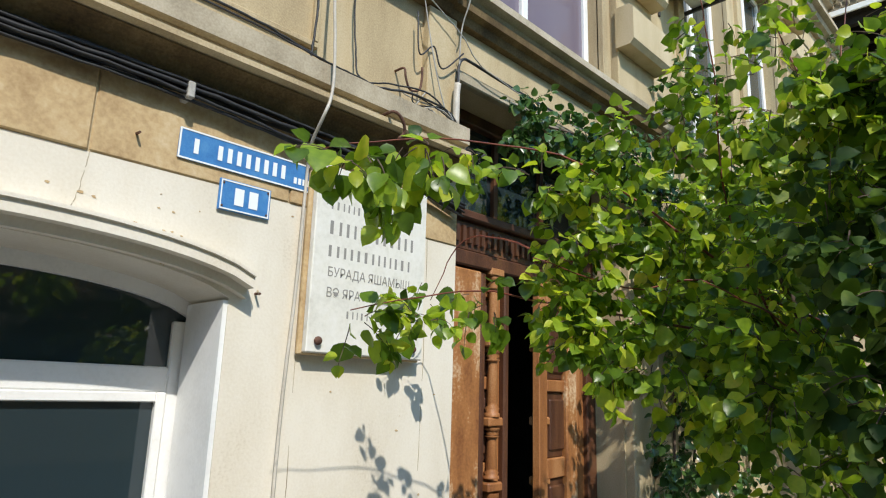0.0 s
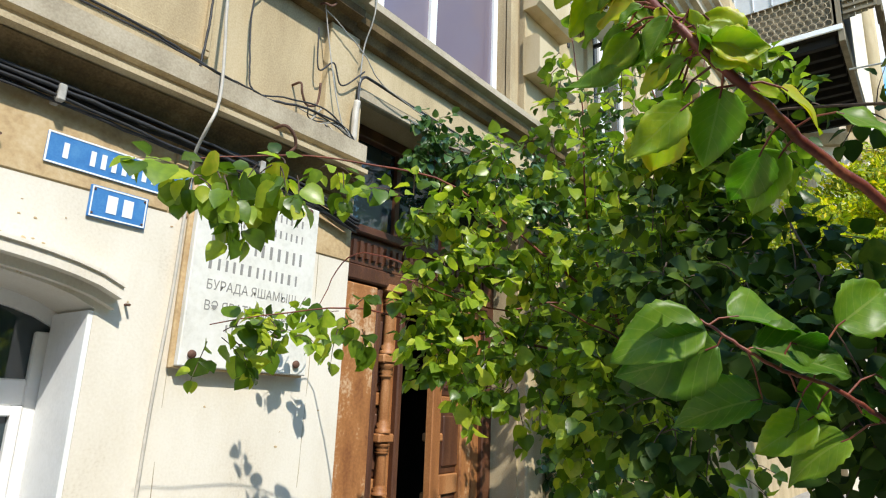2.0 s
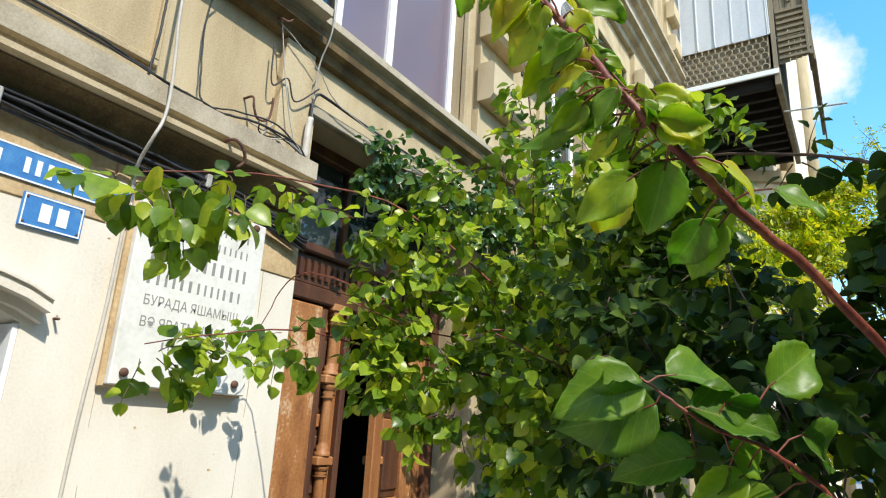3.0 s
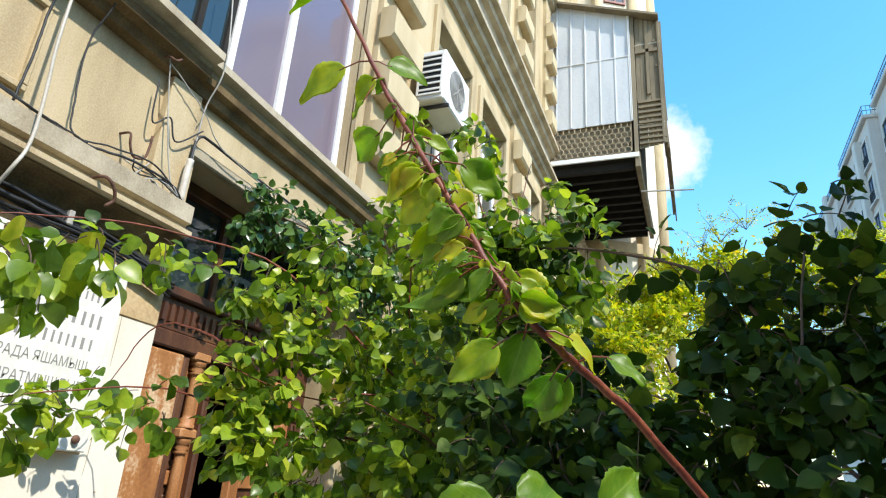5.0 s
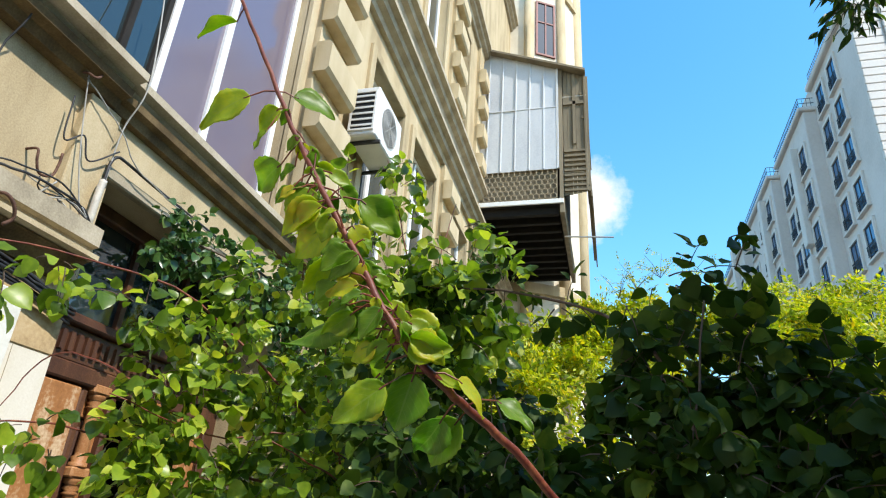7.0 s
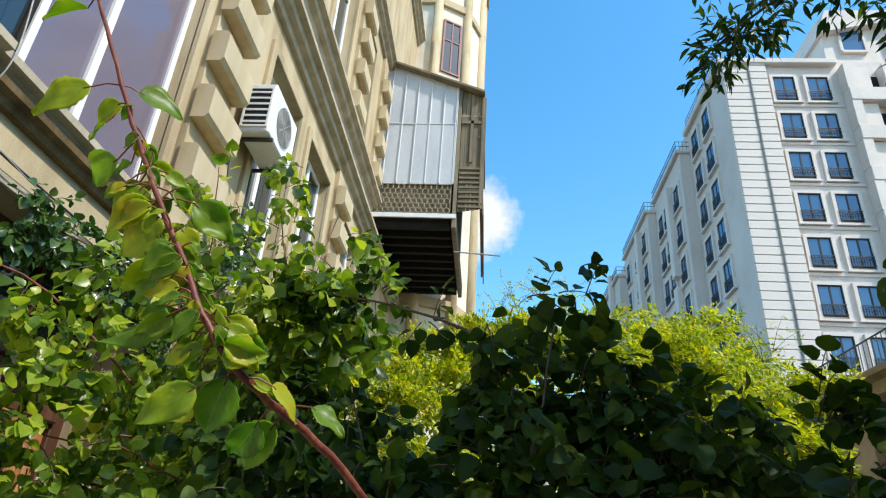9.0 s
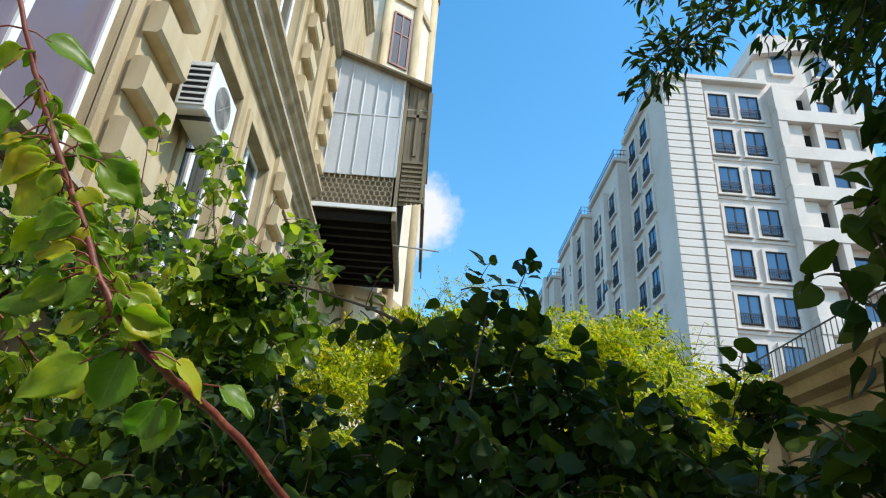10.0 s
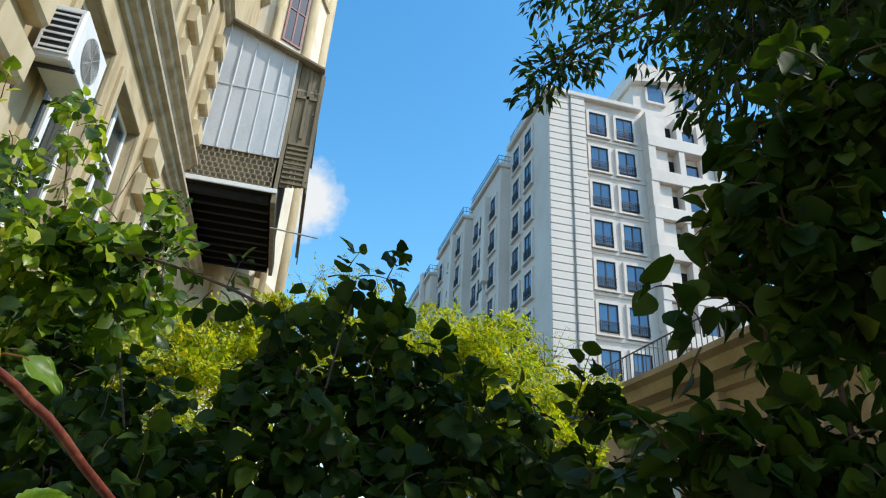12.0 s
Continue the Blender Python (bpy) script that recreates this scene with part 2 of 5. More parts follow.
def part(name, bm, mat, parent=None, label="", smooth=False):
    me = bpy.data.meshes.new(name)
    bmesh.ops.recalc_face_normals(bm, faces=bm.faces[:])
    if smooth:
        for f in bm.faces:
            f.smooth = True
    bm.to_mesh(me)
    bm.free()
    me.materials.append(mat)
    ob = new(name, me)
    ob.parent = parent
    if label:
        ob["label"] = label
    return ob


def share(name, me, parent, m=None):
    ob = new(name, me)
    ob.parent = parent
    if m is not None:
        ob.matrix_local = m
    return ob


def thing(name, label, category, at=(0, 0, 0), group="", kind=""):
    ob = new(name)
    ob.location = at
    return tagged(ob, label, category, group, kind)


def box(bm, x0, x1, y0, y1, z0, z1, bevel=0.0):
    r = bmesh.ops.create_cube(bm, size=1, matrix=Matrix.LocRotScale(((x0 + x1) / 2, (y0 + y1) / 2, (z0 + z1) / 2), None, (abs(x1 - x0), abs(y1 - y0), abs(z1 - z0))))
    if bevel:
        es = list({e for v in r["verts"] for e in v.link_edges})
        bmesh.ops.bevel(bm, geom=es, offset=bevel, segments=1, affect="EDGES", profile=0.5)
    return bm


def boxes(*rows, bevel=0.0):
    bm = bmesh.new()
    for r in rows:
        box(bm, *r, bevel=bevel)
    return bm


def prism(bm, outline, a, b, axis):
    """An outline of (u, v) pushed along axis from a to b. axis x: (y, z); y: (x, z); z: (x, y)."""
    def place(u, v, w):
        return {"x": (w, u, v), "y": (u, w, v), "z": (u, v, w)}[axis]
    lo = [bm.verts.new(place(u, v, a)) for u, v in outline]
    hi = [bm.verts.new(place(u, v, b)) for u, v in outline]
    k = len(outline)
    for i in range(k):
        bm.faces.new((lo[i], lo[(i + 1) % k], hi[(i + 1) % k], hi[i]))
    bm.faces.new(lo[::-1])
    bm.faces.new(hi)
    return bm


def tube(bm, pts, r, sides=6, taper=1.0):
    """A round rod along points, narrowing to r * taper."""
    pts = [Vector(p) for p in pts]
    rings = []
    n = len(pts)
    for i, p in enumerate(pts):
        d = (pts[min(i + 1, n - 1)] - pts[max(i - 1, 0)]).normalized()
        u = d.orthogonal().normalized() if i == 0 else (u - d * u.dot(d)).normalized()
        w = d.cross(u)
        rr = r * (1 + (taper - 1) * i / (n - 1))
        rings.append([bm.verts.new(p + (u * math.cos(a) + w * math.sin(a)) * rr) for a in [2 * math.pi * k / sides for k in range(sides)]])
    for a, b in zip(rings, rings[1:]):
        for k in range(sides):
            bm.faces.new((a[k], a[(k + 1) % sides], b[(k + 1) % sides], b[k]))
    bm.faces.new(rings[0][::-1])
    bm.faces.new(rings[-1])
    return bm


def curve_pts(ctrl, n=24, sag=0.0, wob=0.0, rng=None):
    """A smooth line through control points (Catmull-Rom), with a little wobble."""
    c = [Vector(p) for p in ctrl]
    c = [c[0] * 2 - c[1]] + c + [c[-1] * 2 - c[-2]]
    out = []
    segs = len(c) - 3
    for i in range(n + 1):
        s = i / n * segs
        k = min(int(s), segs - 1)
        t = s - k
        p0, p1, p2, p3 = c[k:k + 4]
        p = 0.5 * ((2 * p1) + (p2 - p0) * t + (2 * p0 - 5 * p1 + 4 * p2 - p3) * t * t + (3 * p1 - p0 - 3 * p2 + p3) * t ** 3)
        if wob and rng and 0 < i < n:
            p = p + Vector((rng.uniform(-wob, wob), rng.uniform(-wob, wob), rng.uniform(-wob, wob)))
        out.append(p - Vector((0, 0, sag * math.sin(math.pi * i / n))))
    return out


def wall_sheet(name, xs, zs, y0, y1, openings, mat, label, category="wall"):
    """A wall between y0 and y1 as a grid of cells; cells inside an opening (x0, x1, z0, z1) stay out, with their reveals."""
    xs = sorted(set(xs) | {v for o in openings for v in o[:2]})
    zs = sorted(set(zs) | {v for o in openings for v in o[2:]})
    bm = bmesh.new()
    cache = {}

    def v(i, j, k):
        key = (i, j, k)
        if key not in cache:
            cache[key] = bm.verts.new((xs[i], (y0, y1)[k], zs[j]))
        return cache[key]

    def solid(i, j):
        if not (0 <= i < len(xs) - 1 and 0 <= j < len(zs) - 1):
            return False
        cx, cz = (xs[i] + xs[i + 1]) / 2, (zs[j] + zs[j + 1]) / 2
        return not any(o[0] < cx < o[1] and o[2] < cz < o[3] for o in openings)
    for i in range(len(xs) - 1):
        for j in range(len(zs) - 1):
            if not solid(i, j):
                continue
            for k in (0, 1):
                bm.faces.new((v(i, j, k), v(i + 1, j, k), v(i + 1, j + 1, k), v(i, j + 1, k)))
            if not solid(i - 1, j):
                bm.faces.new((v(i, j, 0), v(i, j, 1), v(i, j + 1, 1), v(i, j + 1, 0)))
            if not solid(i + 1, j):
                bm.faces.new((v(i + 1, j, 0), v(i + 1, j, 1), v(i + 1, j + 1, 1), v(i + 1, j + 1, 0)))
            if not solid(i, j - 1):
                bm.faces.new((v(i, j, 0), v(i, j, 1), v(i + 1, j, 1), v(i + 1, j, 0)))
            if not solid(i, j + 1):
                bm.faces.new((v(i, j + 1, 0), v(i, j + 1, 1), v(i + 1, j + 1, 1), v(i + 1, j + 1, 0)))
    return tagged(part(name, bm, mat), label, category, kind="structure")


# ---- ground ----
tagged(part("ground", boxes((-900, 900, -900, 900, -0.5, -0.12)), M_ASPHALT), "dark asphalt street running between the buildings", "ground", kind="structure")
tagged(part("pavement", boxes((-30, 60, -4.6, 0.6, -0.4, 0.0)), M_PAVING), "grey paved footway along the old house", "pavement", kind="structure")

# ---- the old house: walls ----
ARCH = (0.45, 2.52, 0.9, 2.30)
PORTAL = (4.15, 6.40, 0.0, 3.90)
BIGWIN = (3.40, 6.12, 4.60, 7.70)
TALL = [(8.10, 9.60, 4.75, 8.40), (10.20, 11.75, 4.75, 8.40), (13.2, 14.7, 4.75, 8.40), (-2.6, -0.9, 4.75, 7.7), (0.3, 2.2, 4.75, 7.7)]
UPPER = [(x0, x0 + 1.5, 10.9, 14.0) for x0 in (0.5, 3.0, 5.5, 8.1, 10.2, 12.5)] + [(x0, x0 + 1.5, 16.0, 18.8) for x0 in (0.5, 3.0, 5.5, 8.1, 10.2, 12.5)]
GROUNDWIN = []
wall_sheet("wall_lower_painted", [-9, 4.15], [0, 2.66], 0.0, 0.5, [ARCH], M_PAINT, "cream painted masonry wall with flaking patches")
wall_sheet("wall_lower_stone", [6.40, 26], [0, 3.90], 0.0, 0.5, [], M_STUCCO, "grey-beige limestone wall beside the doorway")
wall_sheet("wall_band", [-9, 4.15], [2.66, 3.90], 0.0, 0.5, [], M_STUCCO, "limestone wall above the painted part")
wall_sheet("wall_upper", [-9, 26], [3.90, 22.0], 0.0, 0.5, [BIGWIN] + TALL + UPPER, M_STUCCO, "sunlit beige limestone facade with tall windows")

# unseen plain walls, added behind the camera to cut the sky light
tagged(part("wall_street_side", boxes((-24, 3.4, -13.6, -13.0, 0, 11.5)), M_STUCCO), "unseen plain wall added across the street to cut sky light", "wall", kind="structure")
tagged(part("wall_street_end", boxes((-24.6, -24.0, -13.6, 0.5, 0, 13)), M_STUCCO), "unseen plain wall added at the street's end to cut sky light", "wall", kind="structure")

# spandrel that turns the window's flat head into a flat arch
def arch_z(x, rise=0.22, spring=2.10, x0=0.45, x1=2.52):
    u = (x - (x0 + x1) / 2) / ((x1 - x0) / 2)
    return spring + rise * math.sqrt(max(0.0, 1 - 0.92 * u * u)) - rise * math.sqrt(0.08)


AX = [0.45 + 2.07 * i / 20 for i in range(21)]
tagged(part("wall_arch_spandrel", prism(bmesh.new(), [(x, arch_z(x)) for x in AX] + [(2.52, 2.30), (0.45, 2.30)], 0.0, 0.5, "y"), M_PAINT), "painted masonry over the flat window arch", "wall", kind="structure")
bm = bmesh.new()
for a, b in zip(range(20), range(1, 21)):
    for lo, hi, y in ((0.004, 0.05, -0.045), (0.05, 0.105, -0.11), (0.105, 0.122, -0.125)):
        xa, xb = 1.485 + (AX[a] - 1.485) * 1.07, 1.485 + (AX[b] - 1.485) * 1.07
        box_pts = [(xa, arch_z(AX[a]) + lo), (xb, arch_z(AX[b]) + lo), (xb, arch_z(AX[b]) + hi), (xa, arch_z(AX[a]) + hi)]
        prism(bm, box_pts, y, 0.03, "y")
tagged(part("trim_arch_hood", bm, M_PAINT), "thin moulded hood over the arched window, painted cream", "moulding", kind="structure")

# rooms behind the openings, painted near-black for want of light
tagged(part("wall_rooms_back", boxes((-9, 26, 3.4, 3.6, 0, 22)), M_NEARBLACK), "inner walls behind the windows, painted near-black for unlit rooms", "wall", kind="structure")
tagged(part("floor_rooms", boxes((-9, 26, 0.5, 3.4, 3.95, 4.15), (-9, 26, 0.5, 3.4, 9.2, 9.4), (-9, 26, 0.5, 3.4, 15, 15.2), (-9, 26, 0.5, 3.4, 21.9, 22.1)), M_NEARBLACK), "inner floors of the old house", "floor", kind="structure")
tagged(part("wall_rooms_side", boxes((-9, -8.8, 0.5, 3.4, 0, 22), (3.0, 3.2, 0.5, 3.4, 0, 22), (7.2, 7.4, 0.5, 3.4, 0, 22), (25.8, 26, 0.5, 3.4, 0, 22)), M_NEARBLACK), "inner cross walls, painted near-black for unlit rooms", "wall", kind="structure")

# mouldings along the facade
def moulding(name, x0, x1, outline, mat, label):
    return tagged(part(name, prism(bmesh.new(), outline, x0, x1, "x"), mat), label, "cornice", kind="structure")


LOW = [(0.02, 3.09), (-0.04, 3.10), (-0.05, 3.14), (-0.08, 3.19), (-0.13, 3.225), (-0.15, 3.235), (-0.21, 3.24), (-0.21, 3.275), (-0.15, 3.29), (-0.15, 3.325), (-0.19, 3.335), (-0.19, 3.455), (-0.12, 3.47), (-0.05, 3.53), (0.02, 3.53)]
moulding("trim_cornice_low", -9, 4.06, [(0.02, 3.29)] + LOW[8:], M_TRIM, "weathered limestone fascia above the street sign")
moulding("trim_cornice_strip", -9, 4.065, [(0.02, 3.242), (-0.15, 3.242), (-0.21, 3.245), (-0.21, 3.275), (-0.15, 3.288), (0.02, 3.288)], M_STUCCO, "narrow lit stone fillet of the cornice")
# dark ochre holds stains and painted shade of the hollow
moulding("trim_cornice_hollow", -9, 4.055, LOW[:6] + [(0.02, 3.24)], M_SOOT_SHADE, "sooty hollow moulding under the cornice, its shade painted in too")
SILL = [(0.02, 4.33), (-0.06, 4.34), (-0.08, 4.40), (-0.13, 4.42), (-0.14, 4.47), (-0.11, 4.485), (-0.13, 4.52), (-0.20, 4.54), (-0.20, 4.60), (0.02, 4.62)]
SILL_LOW, SILL_TOP = SILL[:6] + [(0.02, 4.485)], [(0.02, 4.487), (-0.11, 4.487)] + SILL[6:]
for nm, x0, x1, k in (("bay", 3.95, 7.18, 1.0), ("left", -9, 3.95, 1.4), ("far", 7.18, 26, 0.62)):
    moulding("trim_sill_" + nm, x0, x1, [(y * k + 0.004, z) for y, z in SILL_LOW], M_SOOT_SHADE, "stained ochre moulding under the window sill, with painted shade")
    moulding("trim_sill_top_" + nm, x0, x1, [(y * k + 0.004, z) for y, z in SILL_TOP], M_TRIM, "weathered stone window sill course")
CORN = [(0.02, 0.0), (-0.08, 0.0), (-0.10, 0.10), (-0.2, 0.14), (-0.22, 0.24), (-0.32, 0.27), (-0.32, 0.36), (-0.05, 0.44), (0.02, 0.44)]
for nm, z in (("trim_cornice_mid", 9.02), ("trim_cornice_balcony", 10.0), ("trim_cornice_high", 14.75), ("trim_cornice_top", 20.6)):
    moulding(nm, -9, 26, [(y, z + dz) for y, dz in CORN], M_TRIM, "projecting limestone string course")

# upright strips, each with its proud blocks
def pilaster(name, x0, x1, z0, z1, step, first):
    p = tagged(part(name, boxes((x0, x1, -0.10, 0.02, z0, z1), bevel=0.008), M_STUCCO), "rusticated limestone pilaster with proud blocks", "pilaster", kind="structure")
    z = first
    me = None
    while z + 0.42 < z1:
        if me is None:
            bm = bmesh.new()
            prism(bm, [(0, 0), (-0.16, 0.0), (-0.20, 0.05), (-0.20, 0.40), (-0.16, 0.44), (0, 0.44)], 0, x1 - x0 + 0.06, "x")
            ob = part("block", bm, M_STUCCO, p)
            me = ob.data
        else:
            ob = share("block", me, p)
        ob.location = (x0 - 0.03, -0.09, z)
        z += step
    return p


for nm, x0, x1 in (("trim_pilaster_near", 6.33, 7.10), ("trim_pilaster_mid", 12.15, 12.85), ("trim_pilaster_left", -0.6, 0.0), ("trim_pilaster_far", 15.0, 15.5)):
    pilaster(nm, x0, x1, 4.62, 9.02, 0.775, 5.08)
    pilaster(nm + "_high", x0, x1, 10.44, 14.75, 0.93, 10.7)
tagged(part("trim_strip_portal", boxes((3.76, 4.04, -0.06, 0.02, 3.5, 4.33), bevel=0.006), M_STUCCO), "flat limestone strip beside the doorway", "pilaster", kind="structure")
bm = bmesh.new()
for x0, x1 in ((-2.2, 0.9), (1.2, 2.9)):
    for r in ((x0, x1, 3.62, 3.66), (x0, x1, 4.16, 4.20), (x0, x0 + 0.04, 3.66, 4.16), (x1 - 0.04, x1, 3.66, 4.16)):
        box(bm, r[0], r[1], -0.03, 0.02, r[2], r[3], 0.006)
tagged(part("trim_panel_frames", bm, M_STUCCO), "raised panel frames on the stone wall", "moulding", kind="structure")
tagged(part("trim_lintel_edge", boxes((4.06, 6.5, -0.05, 0.02, 3.88, 3.97), bevel=0.01), M_TRIM), "stone edge along the doorway's lintel", "moulding", kind="structure")
tagged(part("trim_window_jamb", boxes((6.12, 6.2, -0.06, 0.02, 4.62, 7.9), (6.2, 6.3, -0.035, 0.02, 4.62, 7.9), bevel=0.008), M_STUCCO), "moulded stone window jamb", "moulding", kind="structure")
tagged(part("trim_door_pier", boxes((6.42, 6.78, -0.09, 0.02, 0, 3.86), (6.86, 7.22, -0.13, 0.02, 0, 3.86), bevel=0.012), M_STUCCO), "stone piers beside the doorway", "pilaster", kind="structure")

# rough stone blocks of the band under the cornice
band = thing("wall_stone_course", "row of raw ochre limestone blocks under the cornice", "wall", kind="structure")
rng = random.Random(4)
x = -9.0
while x < 4.14:
    w = min(rng.uniform(0.75, 1.05), 4.15 - x)
    if 4.15 - (x + w) < 0.3:
        w = 4.15 - x
    part("stone_block", boxes((x + 0.004, x + w - 0.004, -0.008 - rng.uniform(0, 0.006), 0.01, 2.664, 3.078), bevel=0.006), M_ROUGH, band)
    x += w

# ---- arched window ----
win = thing("window_arched", "white plastic window under a flat arch with dark glass", "window", kind="structure")
fr = bmesh.new()
prism(fr, [(x, arch_z(x) + 0.0) for x in AX] + [(x, arch_z(x) - 0.075) for x in AX[::-1]], 0.42, 0.49, "y")
for r in ((0.45, 0.53, 0.9, 2.0), (2.44, 2.52, 0.9, 2.0), (0.53, 2.44, 0.9, 0.98), (0.53, 2.44, 1.63, 1.76), (1.40, 1.50, 0.98, 1.63)):
    box(fr, r[0], r[1], 0.424, 0.486, r[2], r[3], 0.008)
part("window_frame", fr, M_WHITE, win)
for x0, x1 in ((0.53, 1.40), (1.50, 2.44)):
    part("sash", boxes((x0, x0 + 0.05, 0.41, 0.48, 0.98, 1.63), (x1 - 0.05, x1, 0.41, 0.48, 0.98, 1.63), (x0 + 0.05, x1 - 0.05, 0.41, 0.48, 0.98, 1.03), (x0 + 0.05, x1 - 0.05, 0.41, 0.48, 1.58, 1.63), bevel=0.006), M_WHITE, win)
    part("pane", boxes((x0 + 0.05, x1 - 0.05, 0.445, 0.455, 1.03, 1.58)), M_GLASS, win)
part("pane", prism(bmesh.new(), [(x, arch_z(x) - 0.075) for x in AX] + [(2.44, 1.76), (0.53, 1.76)], 0.455, 0.465, "y"), M_GLASS, win)
part("reveal", boxes((2.495, 2.519, 0.004, 0.41, 0.905, 2.09), (0.451, 0.475, 0.004, 0.41, 0.905, 2.09)), M_WHITE, win, "white painted reveal")
part("window_sill", boxes((0.4, 2.57, -0.10, 0.42, 0.84, 0.9), bevel=0.01), M_TRIM, win)


# ---- upper windows ----
def casement(name, x0, x1, z0, z1, mull, glass, frame_mat, y=0.15, w=0.07, label="", transom=None):
    t = thing(name, label, "window", kind="structure")
    rows = [(x0, x0 + w, y - 0.04, y + 0.04, z0, z1), (x1 - w, x1, y - 0.04, y + 0.04, z0, z1), (x0 + w, x1 - w, y - 0.04, y + 0.04, z0, z0 + w), (x0 + w, x1 - w, y - 0.04, y + 0.04, z1 - w, z1)]
    for mx in mull:
        rows.append((mx - w * 0.6, mx + w * 0.6, y - 0.045, y + 0.045, z0 + w, z1 - w))
    part("window_frame", boxes(*rows, bevel=0.006), frame_mat, t)
    if transom:
        part("transom", boxes((x0 + w, x1 - w, y - 0.05, y + 0.05, transom - 0.035, transom + 0.035), bevel=0.006), frame_mat, t)
    edges = [x0 + w] + list(mull) + [x1 - w]
    for a, b in zip(edges, edges[1:]):
        part("pane", boxes((a, b, y - 0.006, y + 0.006, z0 + w, z1 - w)), glass, t)
    return t


casement("window_wide_a", 3.40, 4.36, 4.60, 7.70, [4.02], M_GLASS, M_NEARBLACK, 0.17, 0.05, "dark glazed part of the wide upper window")
casement("window_wide_b", 4.36, 6.12, 4.60, 7.70, [5.07], M_TINTGLASS, M_WHITE, 0.15, 0.07, "wide white-framed upper window with lilac panes")
for o in TALL:
    casement("window_tall", o[0], o[1], o[2], o[3], [(o[0] + o[1]) / 2], M_GLASS, M_WHITE, 0.2, 0.09, "tall white-framed window in the stone facade", o[3] - 0.9)
for o in UPPER:
    casement("window_upper", o[0], o[1], o[2], o[3], [(o[0] + o[1]) / 2], M_GLASS, M_WHITE, 0.22, 0.08, "white-framed window with dark panes", o[3] - 0.7)
bm = bmesh.new()
for o in TALL + UPPER:
    for r in ((o[0] - 0.16, o[0], o[2] - 0.02, o[3] + 0.16), (o[1], o[1] + 0.16, o[2] - 0.02, o[3] + 0.16), (o[0], o[1], o[3], o[3] + 0.16)):
        box(bm, r[0], r[1], -0.06, 0.02, r[2], r[3], 0.01)
tagged(part("trim_window_surrounds", bm, M_STUCCO), "flat stone window surrounds", "moulding", kind="structure")

# ---- doorway ----
door = thing("door_carved", "carved brown double door, one leaf ajar, varnish worn", "door", kind="structure")
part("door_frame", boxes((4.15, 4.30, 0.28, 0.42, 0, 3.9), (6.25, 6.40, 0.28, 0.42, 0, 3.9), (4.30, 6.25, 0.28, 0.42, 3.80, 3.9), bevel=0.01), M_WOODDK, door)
part("wide_stile", boxes((4.29, 4.72, 0.25, 0.33, 0.0, 2.60), bevel=0.012), M_PEEL, door, "broad varnished board with peeling patches")
part("right_stile", boxes((5.86, 6.02, 0.24, 0.33, 0.0, 2.60), bevel=0.012), M_PEEL, door)
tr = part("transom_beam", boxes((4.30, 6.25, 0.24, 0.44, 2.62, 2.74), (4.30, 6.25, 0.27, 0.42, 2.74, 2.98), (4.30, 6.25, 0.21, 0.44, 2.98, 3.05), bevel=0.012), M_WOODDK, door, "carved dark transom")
for i in range(26):
    part("dentil", boxes((4.34 + i * 0.073, 4.375 + i * 0.073, 0.245, 0.27, 2.80, 2.93)), M_WOODDK, tr)
part("fanlight", boxes((4.30, 6.25, 0.36, 0.37, 3.05, 3.80)), M_GLASS, door)
part("fanlight_bar", boxes((4.93, 4.98, 0.32, 0.40, 3.05, 3.80), (5.58, 5.63, 0.32, 0.40, 3.05, 3.80)), M_WOODDK, door)


def turned(bm, x, y, z0, z1, r, prof):
    """A turned shaft: prof rows of (share of the height, share of the radius)."""
    k = 12
    rings = [[bm.verts.new((x + r * pr * math.cos(2 * math.pi * i / k), y + r * pr * math.sin(2 * math.pi * i / k), z0 + (z1 - z0) * ph)) for i in range(k)] for ph, pr in prof]
    for a, b in zip(rings, rings[1:]):
        for i in range(k):
            bm.faces.new((a[i], a[(i + 1) % k], b[(i + 1) % k], b[i]))
    return bm


SHAFT = [(0, 1), (0.05, 1), (0.06, 0.72), (0.12, 0.95), (0.16, 0.6), (0.2, 0.72), (0.75, 0.58), (0.8, 0.62), (0.82, 0.95), (0.85, 0.6), (0.88, 0.9), (0.93, 0.65), (0.95, 1), (1, 1)]


def leaf_door(x0, x1, turn, hinge):
    """One leaf: stiles, rails, sunk panels, a half column on its meeting stile."""
    piv = new("leaf")
    piv.parent = door
    piv.location, piv.rotation_euler = (hinge, 0.36, 0), (0, 0, radians(turn))
    a, b = x0 - hinge, x1 - hinge
    m = bmesh.new()
    for r in ((a, a + 0.14, 0.02, 2.62), (b - 0.14, b, 0.02, 2.62), (a + 0.14, b - 0.14, 0.02, 0.25), (a + 0.14, b - 0.14, 1.0, 1.16), (a + 0.14, b - 0.14, 2.42, 2.62), (a + 0.14, b - 0.14, 1.70, 1.80)):
        box(m, r[0], r[1], -0.035, 0.035, r[2], r[3], 0.008)
    part("stiles", m, M_WOOD, piv)
    for z0, z1 in ((0.25, 1.0), (1.16, 1.70), (1.80, 2.42)):
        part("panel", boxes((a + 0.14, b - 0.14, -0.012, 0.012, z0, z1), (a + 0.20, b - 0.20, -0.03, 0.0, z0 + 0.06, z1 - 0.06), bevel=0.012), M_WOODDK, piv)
    return piv


